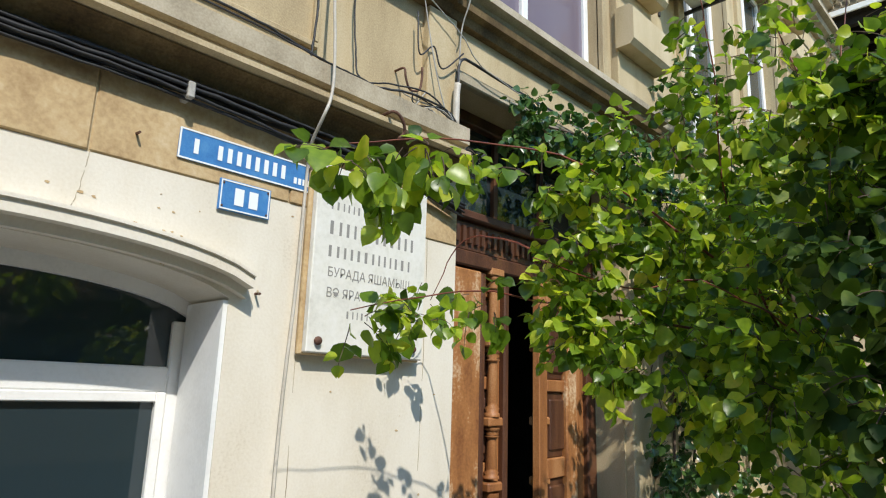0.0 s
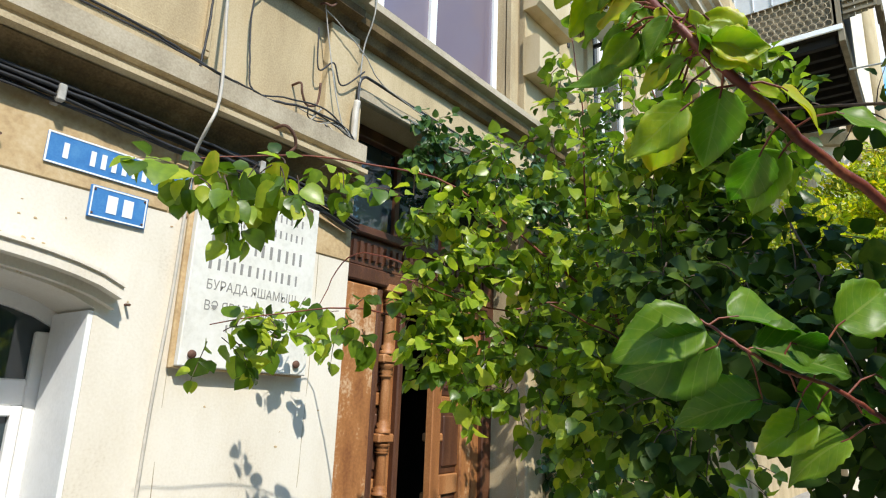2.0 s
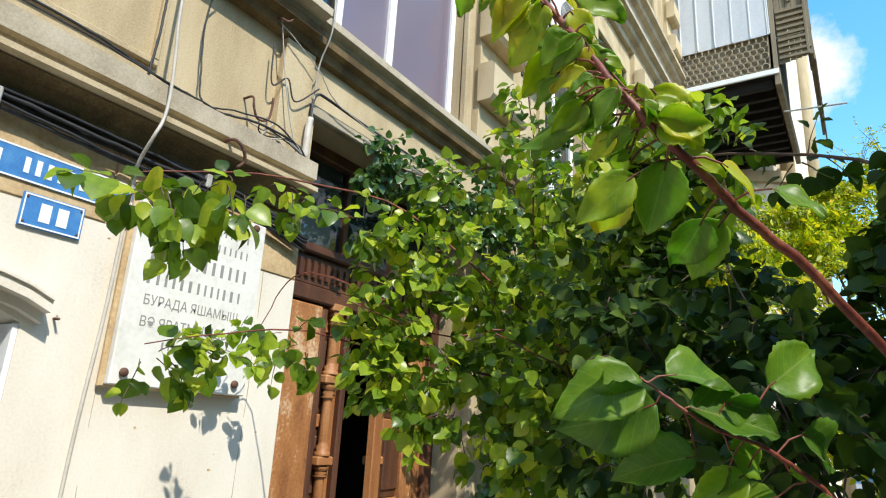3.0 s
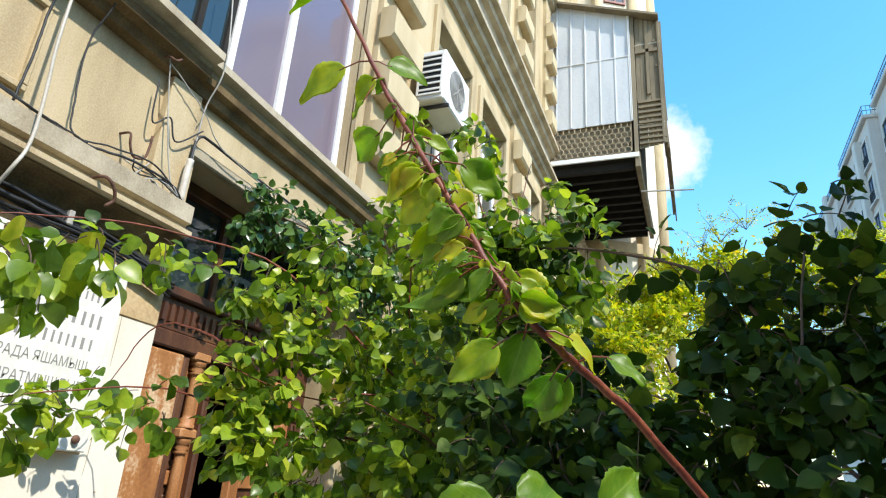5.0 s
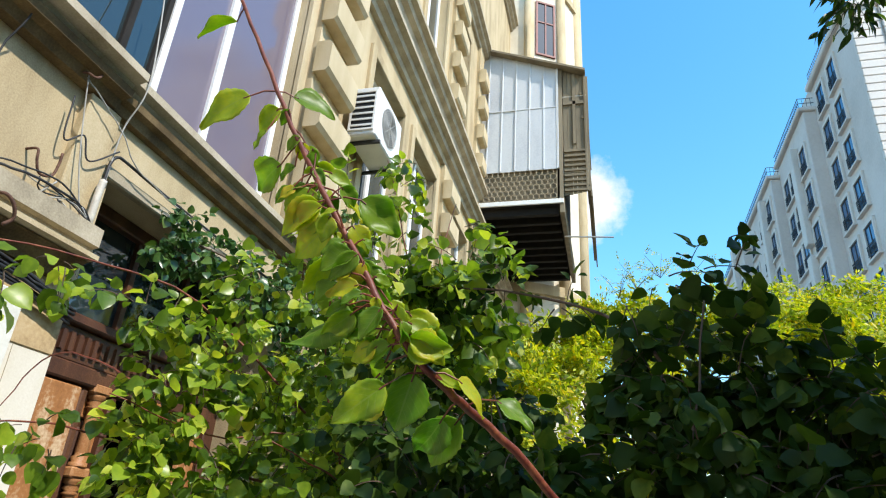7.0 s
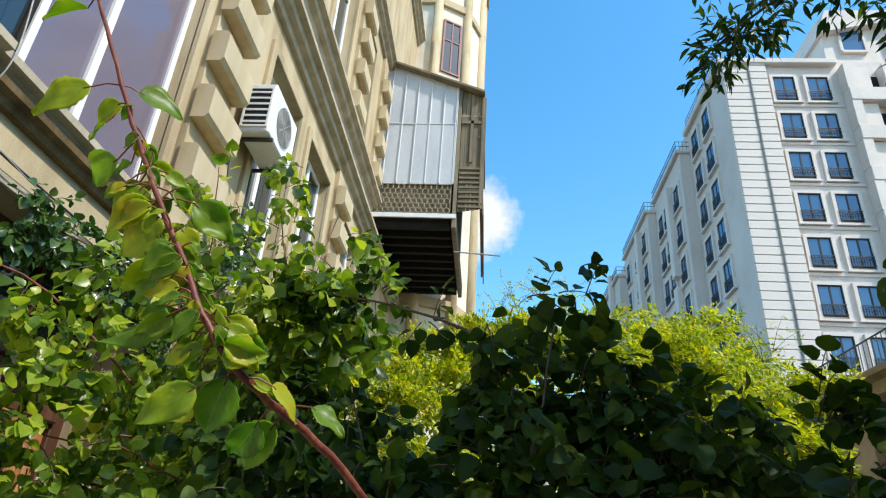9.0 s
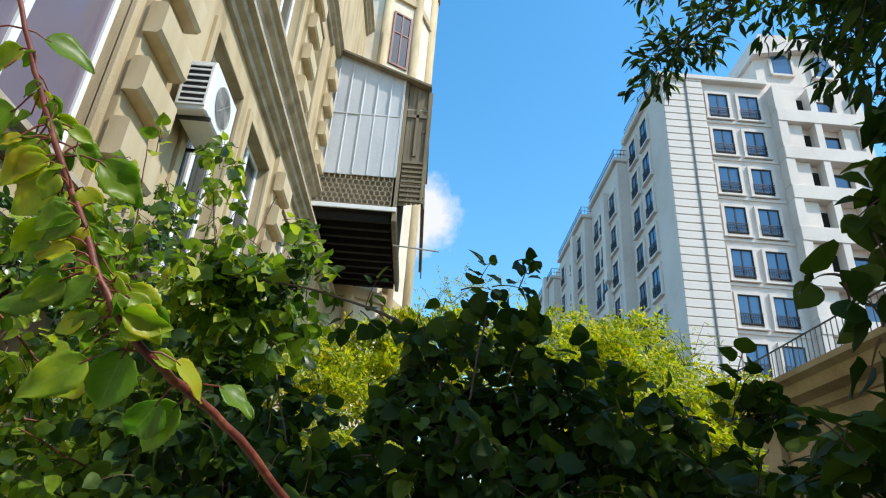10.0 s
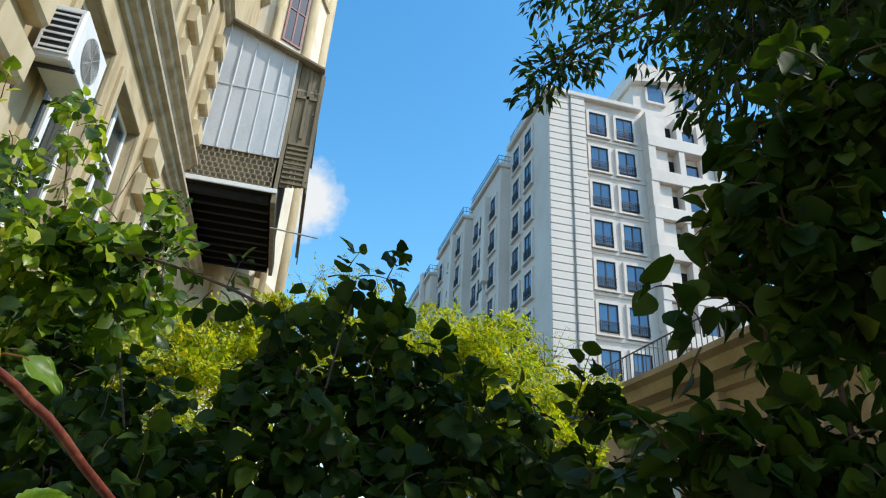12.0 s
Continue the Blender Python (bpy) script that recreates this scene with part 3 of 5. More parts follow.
leaf_door(4.66, 5.12, 0, 4.66)
leaf_door(5.40, 6.25, 8, 6.25)
for cx in (4.90, 5.52):
    for z0, z1 in ((0.10, 0.95), (1.05, 1.42), (1.50, 2.02), (2.10, 2.58)):
        part("half_column", turned(bmesh.new(), cx, 0.285, z0, z1, 0.062, SHAFT), M_WOOD, door, smooth=True)
        part("column_block", boxes((cx - 0.085, cx + 0.085, 0.235, 0.34, z1 + 0.005, z1 + 0.075), bevel=0.012), M_WOOD, door)
for cx in (4.77, 5.06):
    part("carved_strip", boxes((cx - 0.03, cx + 0.03, 0.27, 0.345, 0.05, 2.6), bevel=0.012), M_WOODDK, door)
# the hall's gloom is in its wall colour
tagged(part("wall_hall", boxes((4.0, 4.1, 0.5, 3.4, 0, 3.9), (6.45, 6.55, 0.5, 3.4, 0, 3.9)), M_NEARBLACK), "entrance hall walls, painted near-black for shade", "wall", kind="structure")

# ---- signs and plaque ----
def letters(name, text, size, m, mat, parent, depth=0.002, squeeze=1.0, align="LEFT"):
    c = bpy.data.curves.new(name, "FONT")
    c.body, c.size, c.extrude, c.align_x, c.align_y = text, size, depth, align, "CENTER"
    tmp = bpy.data.objects.new(name, c)
    scene.collection.objects.link(tmp)
    me = bpy.data.meshes.new_from_object(tmp.evaluated_get(bpy.context.evaluated_depsgraph_get()))
    bpy.data.objects.remove(tmp)
    me.materials.clear()
    me.materials.append(mat)
    ob = new(name, me)
    ob.parent = parent
    ob.matrix_local = m @ Matrix.Diagonal((squeeze, 1, 1, 1))
    return ob


def upright(x, y, z, tilt=0.0):
    return Matrix.Translation((x, y, z)) @ Matrix.Rotation(radians(-tilt), 4, "Y") @ Matrix.Rotation(radians(90), 4, "X")


sign = thing("street_sign", "blue enamel street name plate with white border on the wall", "sign", (2.173, -0.005, 2.82))
SW, SH = 0.79, 0.155
part("plate", boxes((0, SW, -0.012, 0.0, -SH / 2, SH / 2), bevel=0.003), M_BLUE, sign)
part("border", boxes((0, SW, -0.0145, -0.011, SH / 2 - 0.008, SH / 2), (0, SW, -0.0145, -0.011, -SH / 2, -SH / 2 + 0.008), (0, 0.008, -0.0145, -0.011, -SH / 2 + 0.008, SH / 2 - 0.008), (SW - 0.008, SW, -0.0145, -0.011, -SH / 2 + 0.008, SH / 2 - 0.008)), M_ENAMEL, sign)
for x in (0.075, 0.20, 0.252, 0.304, 0.356, 0.408, 0.46, 0.512, 0.564):
    part("bar", boxes((x, x + 0.024, -0.0145, -0.011, -0.038, 0.038)), M_ENAMEL, sign)
for i in range(4):
    part("small_bar", boxes((0.645 + i * 0.028, 0.663 + i * 0.028, -0.0145, -0.011, -0.045, -0.01)), M_ENAMEL, sign)
plate = thing("number_plate", "small blue enamel plate with white edge below the street sign", "sign", (2.40, -0.005, 2.617))
part("plate", boxes((0, 0.29, -0.012, 0.0, -0.082, 0.082), bevel=0.003), M_BLUE, plate)
part("border", boxes((0.008, 0.282, -0.0145, -0.011, 0.070, 0.077), (0.008, 0.282, -0.0145, -0.011, -0.077, -0.070), (0.008, 0.014, -0.0145, -0.011, -0.070, 0.070), (0.276, 0.282, -0.0145, -0.011, -0.070, 0.070)), M_ENAMEL, plate)
for x in (0.085, 0.165):
    part("bar", boxes((x, x + 0.05, -0.0145, -0.011, -0.045, 0.045)), M_ENAMEL, plate)
for x in (0.02, 0.27):
    for z in (-0.06, 0.06):
        bm = bmesh.new()
        bmesh.ops.create_uvsphere(bm, u_segments=8, v_segments=5, radius=0.006, matrix=Matrix.Translation((x, -0.014, z)))
        part("screw", bm, M_RUST, plate)

PX0, PX1, PZ0, PZ1 = 2.935, 3.78, 1.86, 2.92
plaque = thing("memorial_plaque", "white marble memorial plaque with grey engraved lettering", "plaque", (PX0, 0, PZ0))
PD = 0.085
part("backing", boxes((-0.022, PX1 - PX0 + 0.012, -PD + 0.046, -0.012, -0.012, PZ1 - PZ0 + 0.012), bevel=0.006), M_ROUGH, plaque, "ochre stone backing")
part("slab", boxes((0, PX1 - PX0, -PD, -PD + 0.045, 0, PZ1 - PZ0), bevel=0.006), M_MARBLE, plaque)
rows = [("\u042f\u0437\u044b\u0447\u044b", 0.93, 0.07), ("\u043a\u04e9\u0440\u043a\u04d9\u043c\u043b\u0438 \u0458\u0430\u0437\u044b\u0447\u044b\u0441\u044b", 0.83, 0.07), ("", 0.70, 0.115), ("", 0.565, 0.095), ("\u0411\u0423\u0420\u0410\u0414\u0410 \u042f\u0428\u0410\u041c\u042b\u0428", 0.445, 0.075), ("\u0412\u04d8 \u042f\u0420\u0410\u0422\u041c\u042b\u0428\u0414\u042b\u0420", 0.33, 0.075), ("", 0.22, 0.06)]
for text, z, size in rows:
    if text and size == 0.075:
        letters("lettering", text, size, upright(0.10, -PD - 0.0005, z), M_INK, plaque, 0.001, 0.88)
    else:
        x, r2 = 0.10 if size > 0.06 else 0.25, random.Random(int(z * 100))
        while x < (0.72 if size > 0.06 else 0.5):
            w = r2.uniform(0.02, 0.034) * size / 0.075
            part("bar", boxes((x, x + w * 0.45, -PD - 0.0008, -PD + 0.002, z - size * 0.34, z + size * 0.34)), M_INK, plaque)
            x += w + 0.014
for x, z in ((0.065, 0.063), (0.755, 1.024), (0.065, 1.024), (0.755, 0.063)):
    bm = bmesh.new()
    bmesh.ops.create_uvsphere(bm, u_segments=12, v_segments=8, radius=0.024, matrix=Matrix.LocRotScale((x, -PD - 0.012, z), None, (1, 0.8, 1)))
    part("standoff", tube(bmesh.new(), [(x, -PD + 0.04, z), (x, 0.0, z)], 0.012, 8), M_RUST, plaque)
    part("boss", bm, M_RUST, plaque, "dark iron boss", True)

# ---- cables, pipe and hooks on the facade ----
def cable(name, ctrl, r, mat, label, n=30, wob=0.0, seed=1, sides=6):
    return tagged(part(name, tube(bmesh.new(), curve_pts(ctrl, n, 0, wob, random.Random(seed)), r, sides), mat, smooth=True), label, "cable")


# cable bundle, thickened so its black also fills the cornice's shadow band
for i, (dz, dy, r) in enumerate(((0.0, 0.0, 0.016), (0.03, 0.01, 0.015), (-0.028, -0.005, 0.010), (0.05, -0.01, 0.012), (0.02, -0.03, 0.012), (-0.012, -0.03, 0.008), (0.042, -0.035, 0.009), (-0.04, -0.015, 0.006))):
    z = 3.055 + dz
    cable("cable", [(-9, -0.03 + dy, z + 0.05), (-3, -0.045 + dy, z + 0.02), (0.6, -0.05 + dy, z + 0.012 * (i % 2)), (2.0, -0.05 + dy, z + 0.01), (2.9, -0.055 + dy, z - 0.01 - 0.02 * (i % 3)), (3.6, -0.06 + dy, z - 0.07 + 0.03 * (i % 2)), (4.12, -0.07 + dy, z - 0.16)], r, M_BLACK, "black cable of the bundle under the cornice", 60, 0.004, i)
for i, x in enumerate((0.2, 1.2, 2.17, 3.3)):
    tagged(part("cable_clip", boxes((x - 0.018, x + 0.018, -0.105, 0.0, 3.02, 3.105), bevel=0.006), M_GREYWIRE), "grey clip that holds the cable bundle", "clip")
cable("pipe", [(2.83, -0.24, 5.6), (2.84, -0.24, 4.6), (2.845, -0.24, 3.9), (2.866, -0.24, 3.62), (2.88, -0.24, 3.38), (2.87, -0.24, 3.23), (2.84, -0.23, 3.12), (2.85, -0.12, 3.0), (2.89, -0.035, 2.9), (2.888, -0.03, 2.68), (2.88, -0.03, 2.2), (2.85, -0.03, 1.5), (2.84, -0.03, 0.3)], 0.0095, M_PIPE, "pale flexible conduit running down the wall", 80)
cable("cable", [(2.92, -0.03, 5.6), (2.90, -0.14, 4.5), (2.87, -0.05, 4.2), (2.86, -0.05, 3.8), (2.84, -0.05, 3.52)], 0.007, M_BLACK, "thin dark cable hanging on the wall", 50, 0.002, 4)
cable("cable", [(3.20, -0.02, 5.2), (3.16, -0.14, 4.5), (3.13, -0.05, 4.14), (3.15, -0.05, 3.75), (3.19, -0.07, 3.53), (3.4, -0.12, 3.56), (3.7, -0.14, 3.60), (3.95, -0.14, 3.50)], 0.006, M_BLACK, "thin dark cable hanging on the wall", 50, 0.002, 5)
cable("cable", [(-4, -0.04, 3.75), (0.5, -0.05, 3.62), (1.6, -0.06, 3.60), (2.45, -0.07, 3.59), (2.75, -0.07, 3.56), (3.2, -0.09, 3.50), (3.5, -0.15, 3.53), (3.85, -0.15, 3.54), (4.05, -0.12, 3.45)], 0.008, M_BLACK, "black cable sagging across the wall", 60, 0.003, 6)
cable("cable", [(-4, -0.05, 3.72), (0.5, -0.06, 3.58), (1.6, -0.07, 3.57), (2.45, -0.08, 3.56), (2.9, -0.09, 3.53), (3.25, -0.12, 3.50)], 0.006, M_BLACK, "black cable sagging across the wall", 60, 0.003, 7)
cable("cable", [(3.65, -0.1, 4.40), (3.72, -0.1, 4.1), (3.80, -0.12, 3.75), (3.90, -0.13, 3.48)], 0.005, M_GREYWIRE, "pale wire hanging from the iron bracket", 24)
cable("cable", [(3.65, -0.1, 4.36), (4.0, -0.12, 4.2), (4.3, -0.12, 4.02), (5.2, -0.1, 3.99), (6.3, -0.08, 4.0)], 0.005, M_GREYWIRE, "pale wire strung over the doorway", 40, 0.004, 9)
cable("cable", [(3.63, -0.08, 4.2), (3.66, -0.08, 3.9), (3.78, -0.09, 4.0), (3.86, -0.1, 3.86), (4.05, -0.12, 4.05)], 0.006, M_BLACK, "dark wire looped on the wall", 30)
cable("cable", [(4.03, -0.07, 5.6), (4.02, -0.22, 4.6), (4.02, -0.12, 4.2), (4.03, -0.10, 3.7), (4.0, -0.12, 3.5)], 0.006, M_GREYWIRE, "grey wire down the strip by the doorway", 30)
for k in range(4):
    cable("cable", [(3.35 + 0.1 * k, -0.1 - 0.02 * k, 3.52 + 0.02 * k), (3.6, -0.13, 3.55 - 0.03 * k), (3.85, -0.15, 3.50 + 0.015 * k), (4.0, -0.15, 3.44 - 0.02 * k), (3.9, -0.16, 3.36 + 0.01 * k), (3.78, -0.14, 3.42 + 0.02 * k), (3.74, -0.1, 3.52)], 0.005, M_GREYWIRE if k % 2 else M_BLACK, "tangled loop of wire by the doorway", 40, 0.002, 20 + k)
cable("lintel_pipe", [(4.02, -0.10, 3.45), (4.02, -0.10, 3.85), (4.03, -0.10, 3.96), (4.07, -0.10, 4.02), (4.16, -0.10, 4.03), (4.6, -0.09, 4.02), (5.4, -0.09, 4.01), (6.3, -0.09, 4.0)], 0.011, M_BLACK, "black conduit bent along the doorway's lintel", 60)
cable("elbow", [(4.0, -0.11, 3.46), (4.0, -0.11, 3.70), (4.01, -0.11, 3.80)], 0.026, M_PIPE, "pale conduit sleeve by the doorway", 8)
tagged(part("iron_hook", tube(bmesh.new(), curve_pts([(3.52, 0.0, 3.74), (3.52, -0.09, 3.73), (3.53, -0.10, 3.66), (3.58, -0.09, 3.60), (3.66, -0.09, 3.63), (3.68, -0.09, 3.72), (3.68, -0.09, 3.80)], 24), 0.008, 8), M_RUST, smooth=True), "rusty iron hook in the stone wall", "hook")
tagged(part("iron_hook", tube(bmesh.new(), curve_pts([(3.62, 0.0, 4.38), (3.62, -0.12, 4.37), (3.66, -0.15, 4.36), (3.70, -0.15, 4.40), (3.71, -0.15, 4.47)], 20), 0.009, 8), M_RUST, smooth=True), "rusty iron hook under the sill", "hook")
tagged(part("iron_hook", tube(bmesh.new(), curve_pts([(3.30, -0.16, 3.30), (3.31, -0.26, 3.30), (3.36, -0.28, 3.26), (3.40, -0.26, 3.20), (3.37, -0.24, 3.15)], 20), 0.010, 8), M_RUST, smooth=True), "rusty iron hook on the cornice", "hook")
for x, z in ((1.36, 2.77), (1.98, 2.80), (2.06, 2.35), (2.66, 2.14)):
    tagged(part("nail", tube(bmesh.new(), [(x, 0.0, z), (x, -0.05, z - 0.004)], 0.007, 6), M_RUST), "rusty nail in the painted wall", "nail")

# ---- air conditioner ----
ac = thing("air_conditioner", "white outdoor air conditioning unit with grilles on the facade", "air conditioner", (7.36, -0.10, 6.45))
AW, AD, AH = 0.95, 0.40, 0.76
part("casing", boxes((0, AW, -AD, 0, 0, AH), bevel=0.02), M_PLASTIC, ac)
# flat dark panel, painted as the shade behind the slats
part("side_recess", boxes((-0.004, 0.01, -AD + 0.05, -0.05, 0.09, AH - 0.09)), M_DARK, ac)
for i in range(6):
    z = 0.135 + i * 0.092
    part("slat", boxes((-0.018, 0.0, -AD + 0.045, -0.045, z, z + 0.026)), M_PLASTIC, ac)
part("side_rim", boxes((-0.02, 0.0, -AD + 0.025, -AD + 0.05, 0.07, AH - 0.07), (-0.02, 0.0, -0.05, -0.025, 0.07, AH - 0.07), (-0.02, 0.0, -AD + 0.05, -0.05, 0.07, 0.095), (-0.02, 0.0, -AD + 0.05, -0.05, AH - 0.095, AH - 0.07)), M_PLASTIC, ac)
bm = bmesh.new()
for r in [0.06 + 0.03 * k for k in range(8)]:
    tube(bm, [(0.46 + r * math.cos(a), -AD - 0.015, 0.39 + r * math.sin(a)) for a in [2 * math.pi * k / 28 for k in range(29)]], 0.005, 4)
for k in range(8):
    a = 2 * math.pi * k / 8
    tube(bm, [(0.46, -AD - 0.015, 0.39), (0.46 + 0.27 * math.cos(a), -AD - 0.015, 0.39 + 0.27 * math.sin(a))], 0.005, 4)
part("fan_grille", bm, M_GREYWIRE, ac)
# flat disc whose grey is the fan's inner shade, painted
bm = bmesh.new()
bmesh.ops.create_circle(bm, cap_ends=True, segments=32, radius=0.27, matrix=Matrix.Translation((0.46, -AD - 0.004, 0.39)) @ Matrix.Rotation(radians(90), 4, "X"))
part("fan_opening", bm, surface("fan_shadow_grey", (0.16, 0.16, 0.16), (0.2, 0.2, 0.2), (0.24, 0.24, 0.24), 6, 60, 0.7, 0.1), ac)
for x in (0.12, 0.84):
    part("bracket", boxes((x, x + 0.04, -AD - 0.03, 0.12, -0.05, -0.004), (x, x + 0.04, 0.08, 0.12, -0.4, -0.05), bevel=0.004), M_BLACK, ac)

# ---- enclosed timber balcony ----
BX, BY, BZ = 15.68, -2.22, 9.90
bal = thing("enclosed_balcony", "old timber balcony closed with grey metal sheets", "balcony", (BX, 0, BZ))
BL = 4.9
# deck and joists: underside shade painted into a near-black colour
part("deck", boxes((0, BL, BY, 0, -0.04, 0.10)), M_NEARBLACK, bal, "plank deck, shade of its underside painted near-black")
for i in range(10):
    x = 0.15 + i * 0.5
    part("joist", boxes((x, x + 0.14, BY + 0.05, 0, -0.26, -0.04), bevel=0.01), M_NEARBLACK, bal)
part("edge_beam", boxes((0, BL, BY - 0.12, BY, -0.30, 0.12), bevel=0.01), M_GREYWOOD, bal)
part("fascia", boxes((-0.05, 0.0, BY - 0.1, 0.0, -0.04, 0.09), bevel=0.01), M_WHITE, bal, "white painted fascia strip")
gr = part("grille", boxes((0.0, 0.05, BY, BY + 0.05, 0.1, 1.05), (0.0, 0.05, -0.05, 0.0, 0.1, 1.05), (0.0, 0.05, BY + 0.05, -0.05, 0.1, 0.15), (0.0, 0.05, BY + 0.05, -0.05, 1.0, 1.05)), M_GREYWOOD, bal, "lattice of scalloped iron")
bm = bmesh.new()
for j in range(6):
    for i in range(14):
        cy, cz = BY + 0.16 + i * 0.148 + 0.074 * (j % 2), 0.2 + j * 0.145
        if cy > -0.1:
            continue
        tube(bm, [(-0.01, cy + 0.084 * math.cos(a), cz + 0.084 * math.sin(a)) for a in [2 * math.pi * k / 12 for k in range(13)]], 0.010, 4)
part("lattice", bm, surface("lattice_iron", (0.22, 0.17, 0.1), (0.34, 0.27, 0.17), (0.42, 0.35, 0.24), 9, 60, 0.7, 0.2), gr)
part("backing", boxes((0.06, 0.09, BY, 0, 0.1, 1.05)), M_GREYWOOD, gr)


def top_z(y):
    return 5.25 + (y - 0.1) * 0.40


rngs = random.Random(8)
ys = [BY + 0.02 + (0.12 - BY) * i / 6 for i in range(7)]
for a, b in zip(ys, ys[1:]):
    b = min(b, 0.0)
    for z0, z1a, z1b, dx in ((1.0, 3.02, 3.02, 0.0), (3.0, top_z(a), top_z(b), 0.02)):
        bm = bmesh.new()
        prism(bm, [(a + 0.003, z0), (b - 0.003, z0), (b - 0.003, z1b), (a + 0.003, z1a)], -0.03 + dx + rngs.uniform(-0.008, 0.008), 0.0 + dx, "x")
        part("metal_sheet", bm, M_SHEET, bal)
    part("batten", boxes((-0.055, 0.02, a - 0.015, a + 0.015, 1.02, top_z(a) - 0.02), bevel=0.004), M_SHEET, bal)
part("seam", boxes((-0.05, 0.0, BY + 0.06, -0.02, 2.98, 3.03), bevel=0.008), M_SHEET, bal)
part("batten", boxes((-0.05, 0.02, BY + 0.02, BY + 0.06, 1.0, top_z(BY)), bevel=0.004), M_WHITE, bal)
bm = bmesh.new()
prism(bm, [(0.1, top_z(0.1)), (BY - 0.75, top_z(BY - 0.75)), (BY - 0.75, top_z(BY - 0.75) + 0.07), (0.1, top_z(0.1) + 0.07)], -0.22, BL + 0.2, "x")
part("roof", bm, M_GREYWOOD, bal, "sloping board roof")
part("outer_wall", boxes((0.0, BL, BY, BY + 0.08, 0.1, top_z(BY) - 0.02)), M_GREYWOOD, bal)
# leaning board awning on the street side
for i in range(13):
    x = 0.05 + i * 0.36
    bm = bmesh.new()
    y0, z0, y1, z1 = BY - 0.62, 3.65, BY - 0.80, 0.15
    prism(bm, [(y0, z0), (y1, z1), (y1 - 0.035, z1), (y0 - 0.035, z0)], x, x + 0.345, "x")
    part("board", bm, M_GREYWOOD, bal)
for z in (0.5, 1.3, 2.6, 3.4):
    yy = BY - 0.62 - 0.18 * (3.65 - z) / 3.5
    part("rail", boxes((0.0, BL, yy, yy + 0.06, z - 0.04, z + 0.04)), M_GREYWOOD, bal)
for z in (0.9, 3.35):
    part("strut", tube(bmesh.new(), [(0.05, BY, z), (0.05, BY - 0.75, z)], 0.03, 6), M_PIPE, bal)
for i in range(6):
    y = BY - 0.12 - i * 0.115
    part("end_board", boxes((0.03, 0.055, y - 0.108, y, 0.2 + 0.02 * i, top_z(y) - 0.05)), M_GREYWOOD, bal)
for i in range(9):
    part("louvre", boxes((-0.03, 0.028, BY - 0.68, BY - 0.14, 0.30 + i * 0.15, 0.36 + i * 0.15)), M_GREYWOOD, bal)
part("end_batten", boxes((-0.02, 0.028, BY - 0.46, BY - 0.38, 1.75, top_z(BY - 0.46) - 0.1), (-0.02, 0.028, BY - 0.70, BY - 0.12, 3.05, 3.15)), M_GREYWOOD, bal)
part("end_post", boxes((-0.02, 0.06, BY - 0.1, BY, 0.0, top_z(BY)), (-0.02, 0.04, BY - 0.74, BY - 0.68, 0.3, top_z(BY - 0.7)), bevel=0.006), M_GREYWOOD, bal)
part("iron_rod", tube(bmesh.new(), [(0.2, BY - 0.1, -0.9), (0.2, BY - 1.3, -0.98)], 0.02, 6), M_GREYWIRE, bal)

# ---- bay of the old house beyond the balcony ----
bay = thing("bay_tower", "pale many-sided stone bay rising beyond the balcony", "bay", (0, 0, 0), kind="structure")
OUT = [(20.6, 0.4), (20.6, -0.75), (21.3, -1.95), (22.6, -2.5), (24.2, -2.5), (25.5, -1.95), (26.2, -0.75), (26.2, 0.4)]
part("wall", prism(bmesh.new(), OUT, 0.0, 27.0, "z"), surface("pale_bay_stone", (0.55, 0.48, 0.37), (0.66, 0.6, 0.48), (0.72, 0.67, 0.57), 1.2, 40, 0.85, 0.2), bay)
for z, g in ((9.3, 0.18), (17.6, 0.2), (22.9, 0.14), (26.6, 0.35)):
    c = Vector((23.4, -0.55))
    part("string_course", prism(bmesh.new(), [tuple(c + (Vector(p) - c) * (1 + g / 2.6)) for p in OUT], z, z + 0.35, "z"), M_STUCCO, bay)
for p in OUT[1:5]:
    part("round_shaft", tube(bmesh.new(), [(p[0], p[1], 0.2), (p[0], p[1], 26.6)], 0.2, 12), M_STUCCO, bay, smooth=True)
for z0, z1 in ((19.4, 22.2), (12.5, 15.4)):
    p, q = Vector(OUT[1]), Vector(OUT[2])
    d = (q - p).normalized()
    nrm = Vector((-abs(d.y), -abs(d.x)))
    rot = Matrix.Translation((*((p + q) / 2 + nrm * 0.01), z0)) @ Matrix.Rotation(math.atan2(d.y, d.x), 4, "Z")
    w = new("window")
    w.parent, w.matrix_local = bay, rot
    part("pane", boxes((-0.36, 0.36, -0.02, 0.02, 0.0, z1 - z0)), M_GLASS, w)
    part("frame", boxes((-0.42, -0.34, -0.06, 0.06, 0, z1 - z0), (0.34, 0.42, -0.06, 0.06, 0, z1 - z0), (-0.34, 0.34, -0.06, 0.06, 0, 0.08), (-0.34, 0.34, -0.06, 0.06, z1 - z0 - 0.08, z1 - z0), (-0.03, 0.03, -0.05, 0.05, 0.08, z1 - z0 - 0.08), (-0.34, 0.34, -0.05, 0.05, (z1 - z0) * 0.6, (z1 - z0) * 0.6 + 0.06)), M_REDFRAME, w)

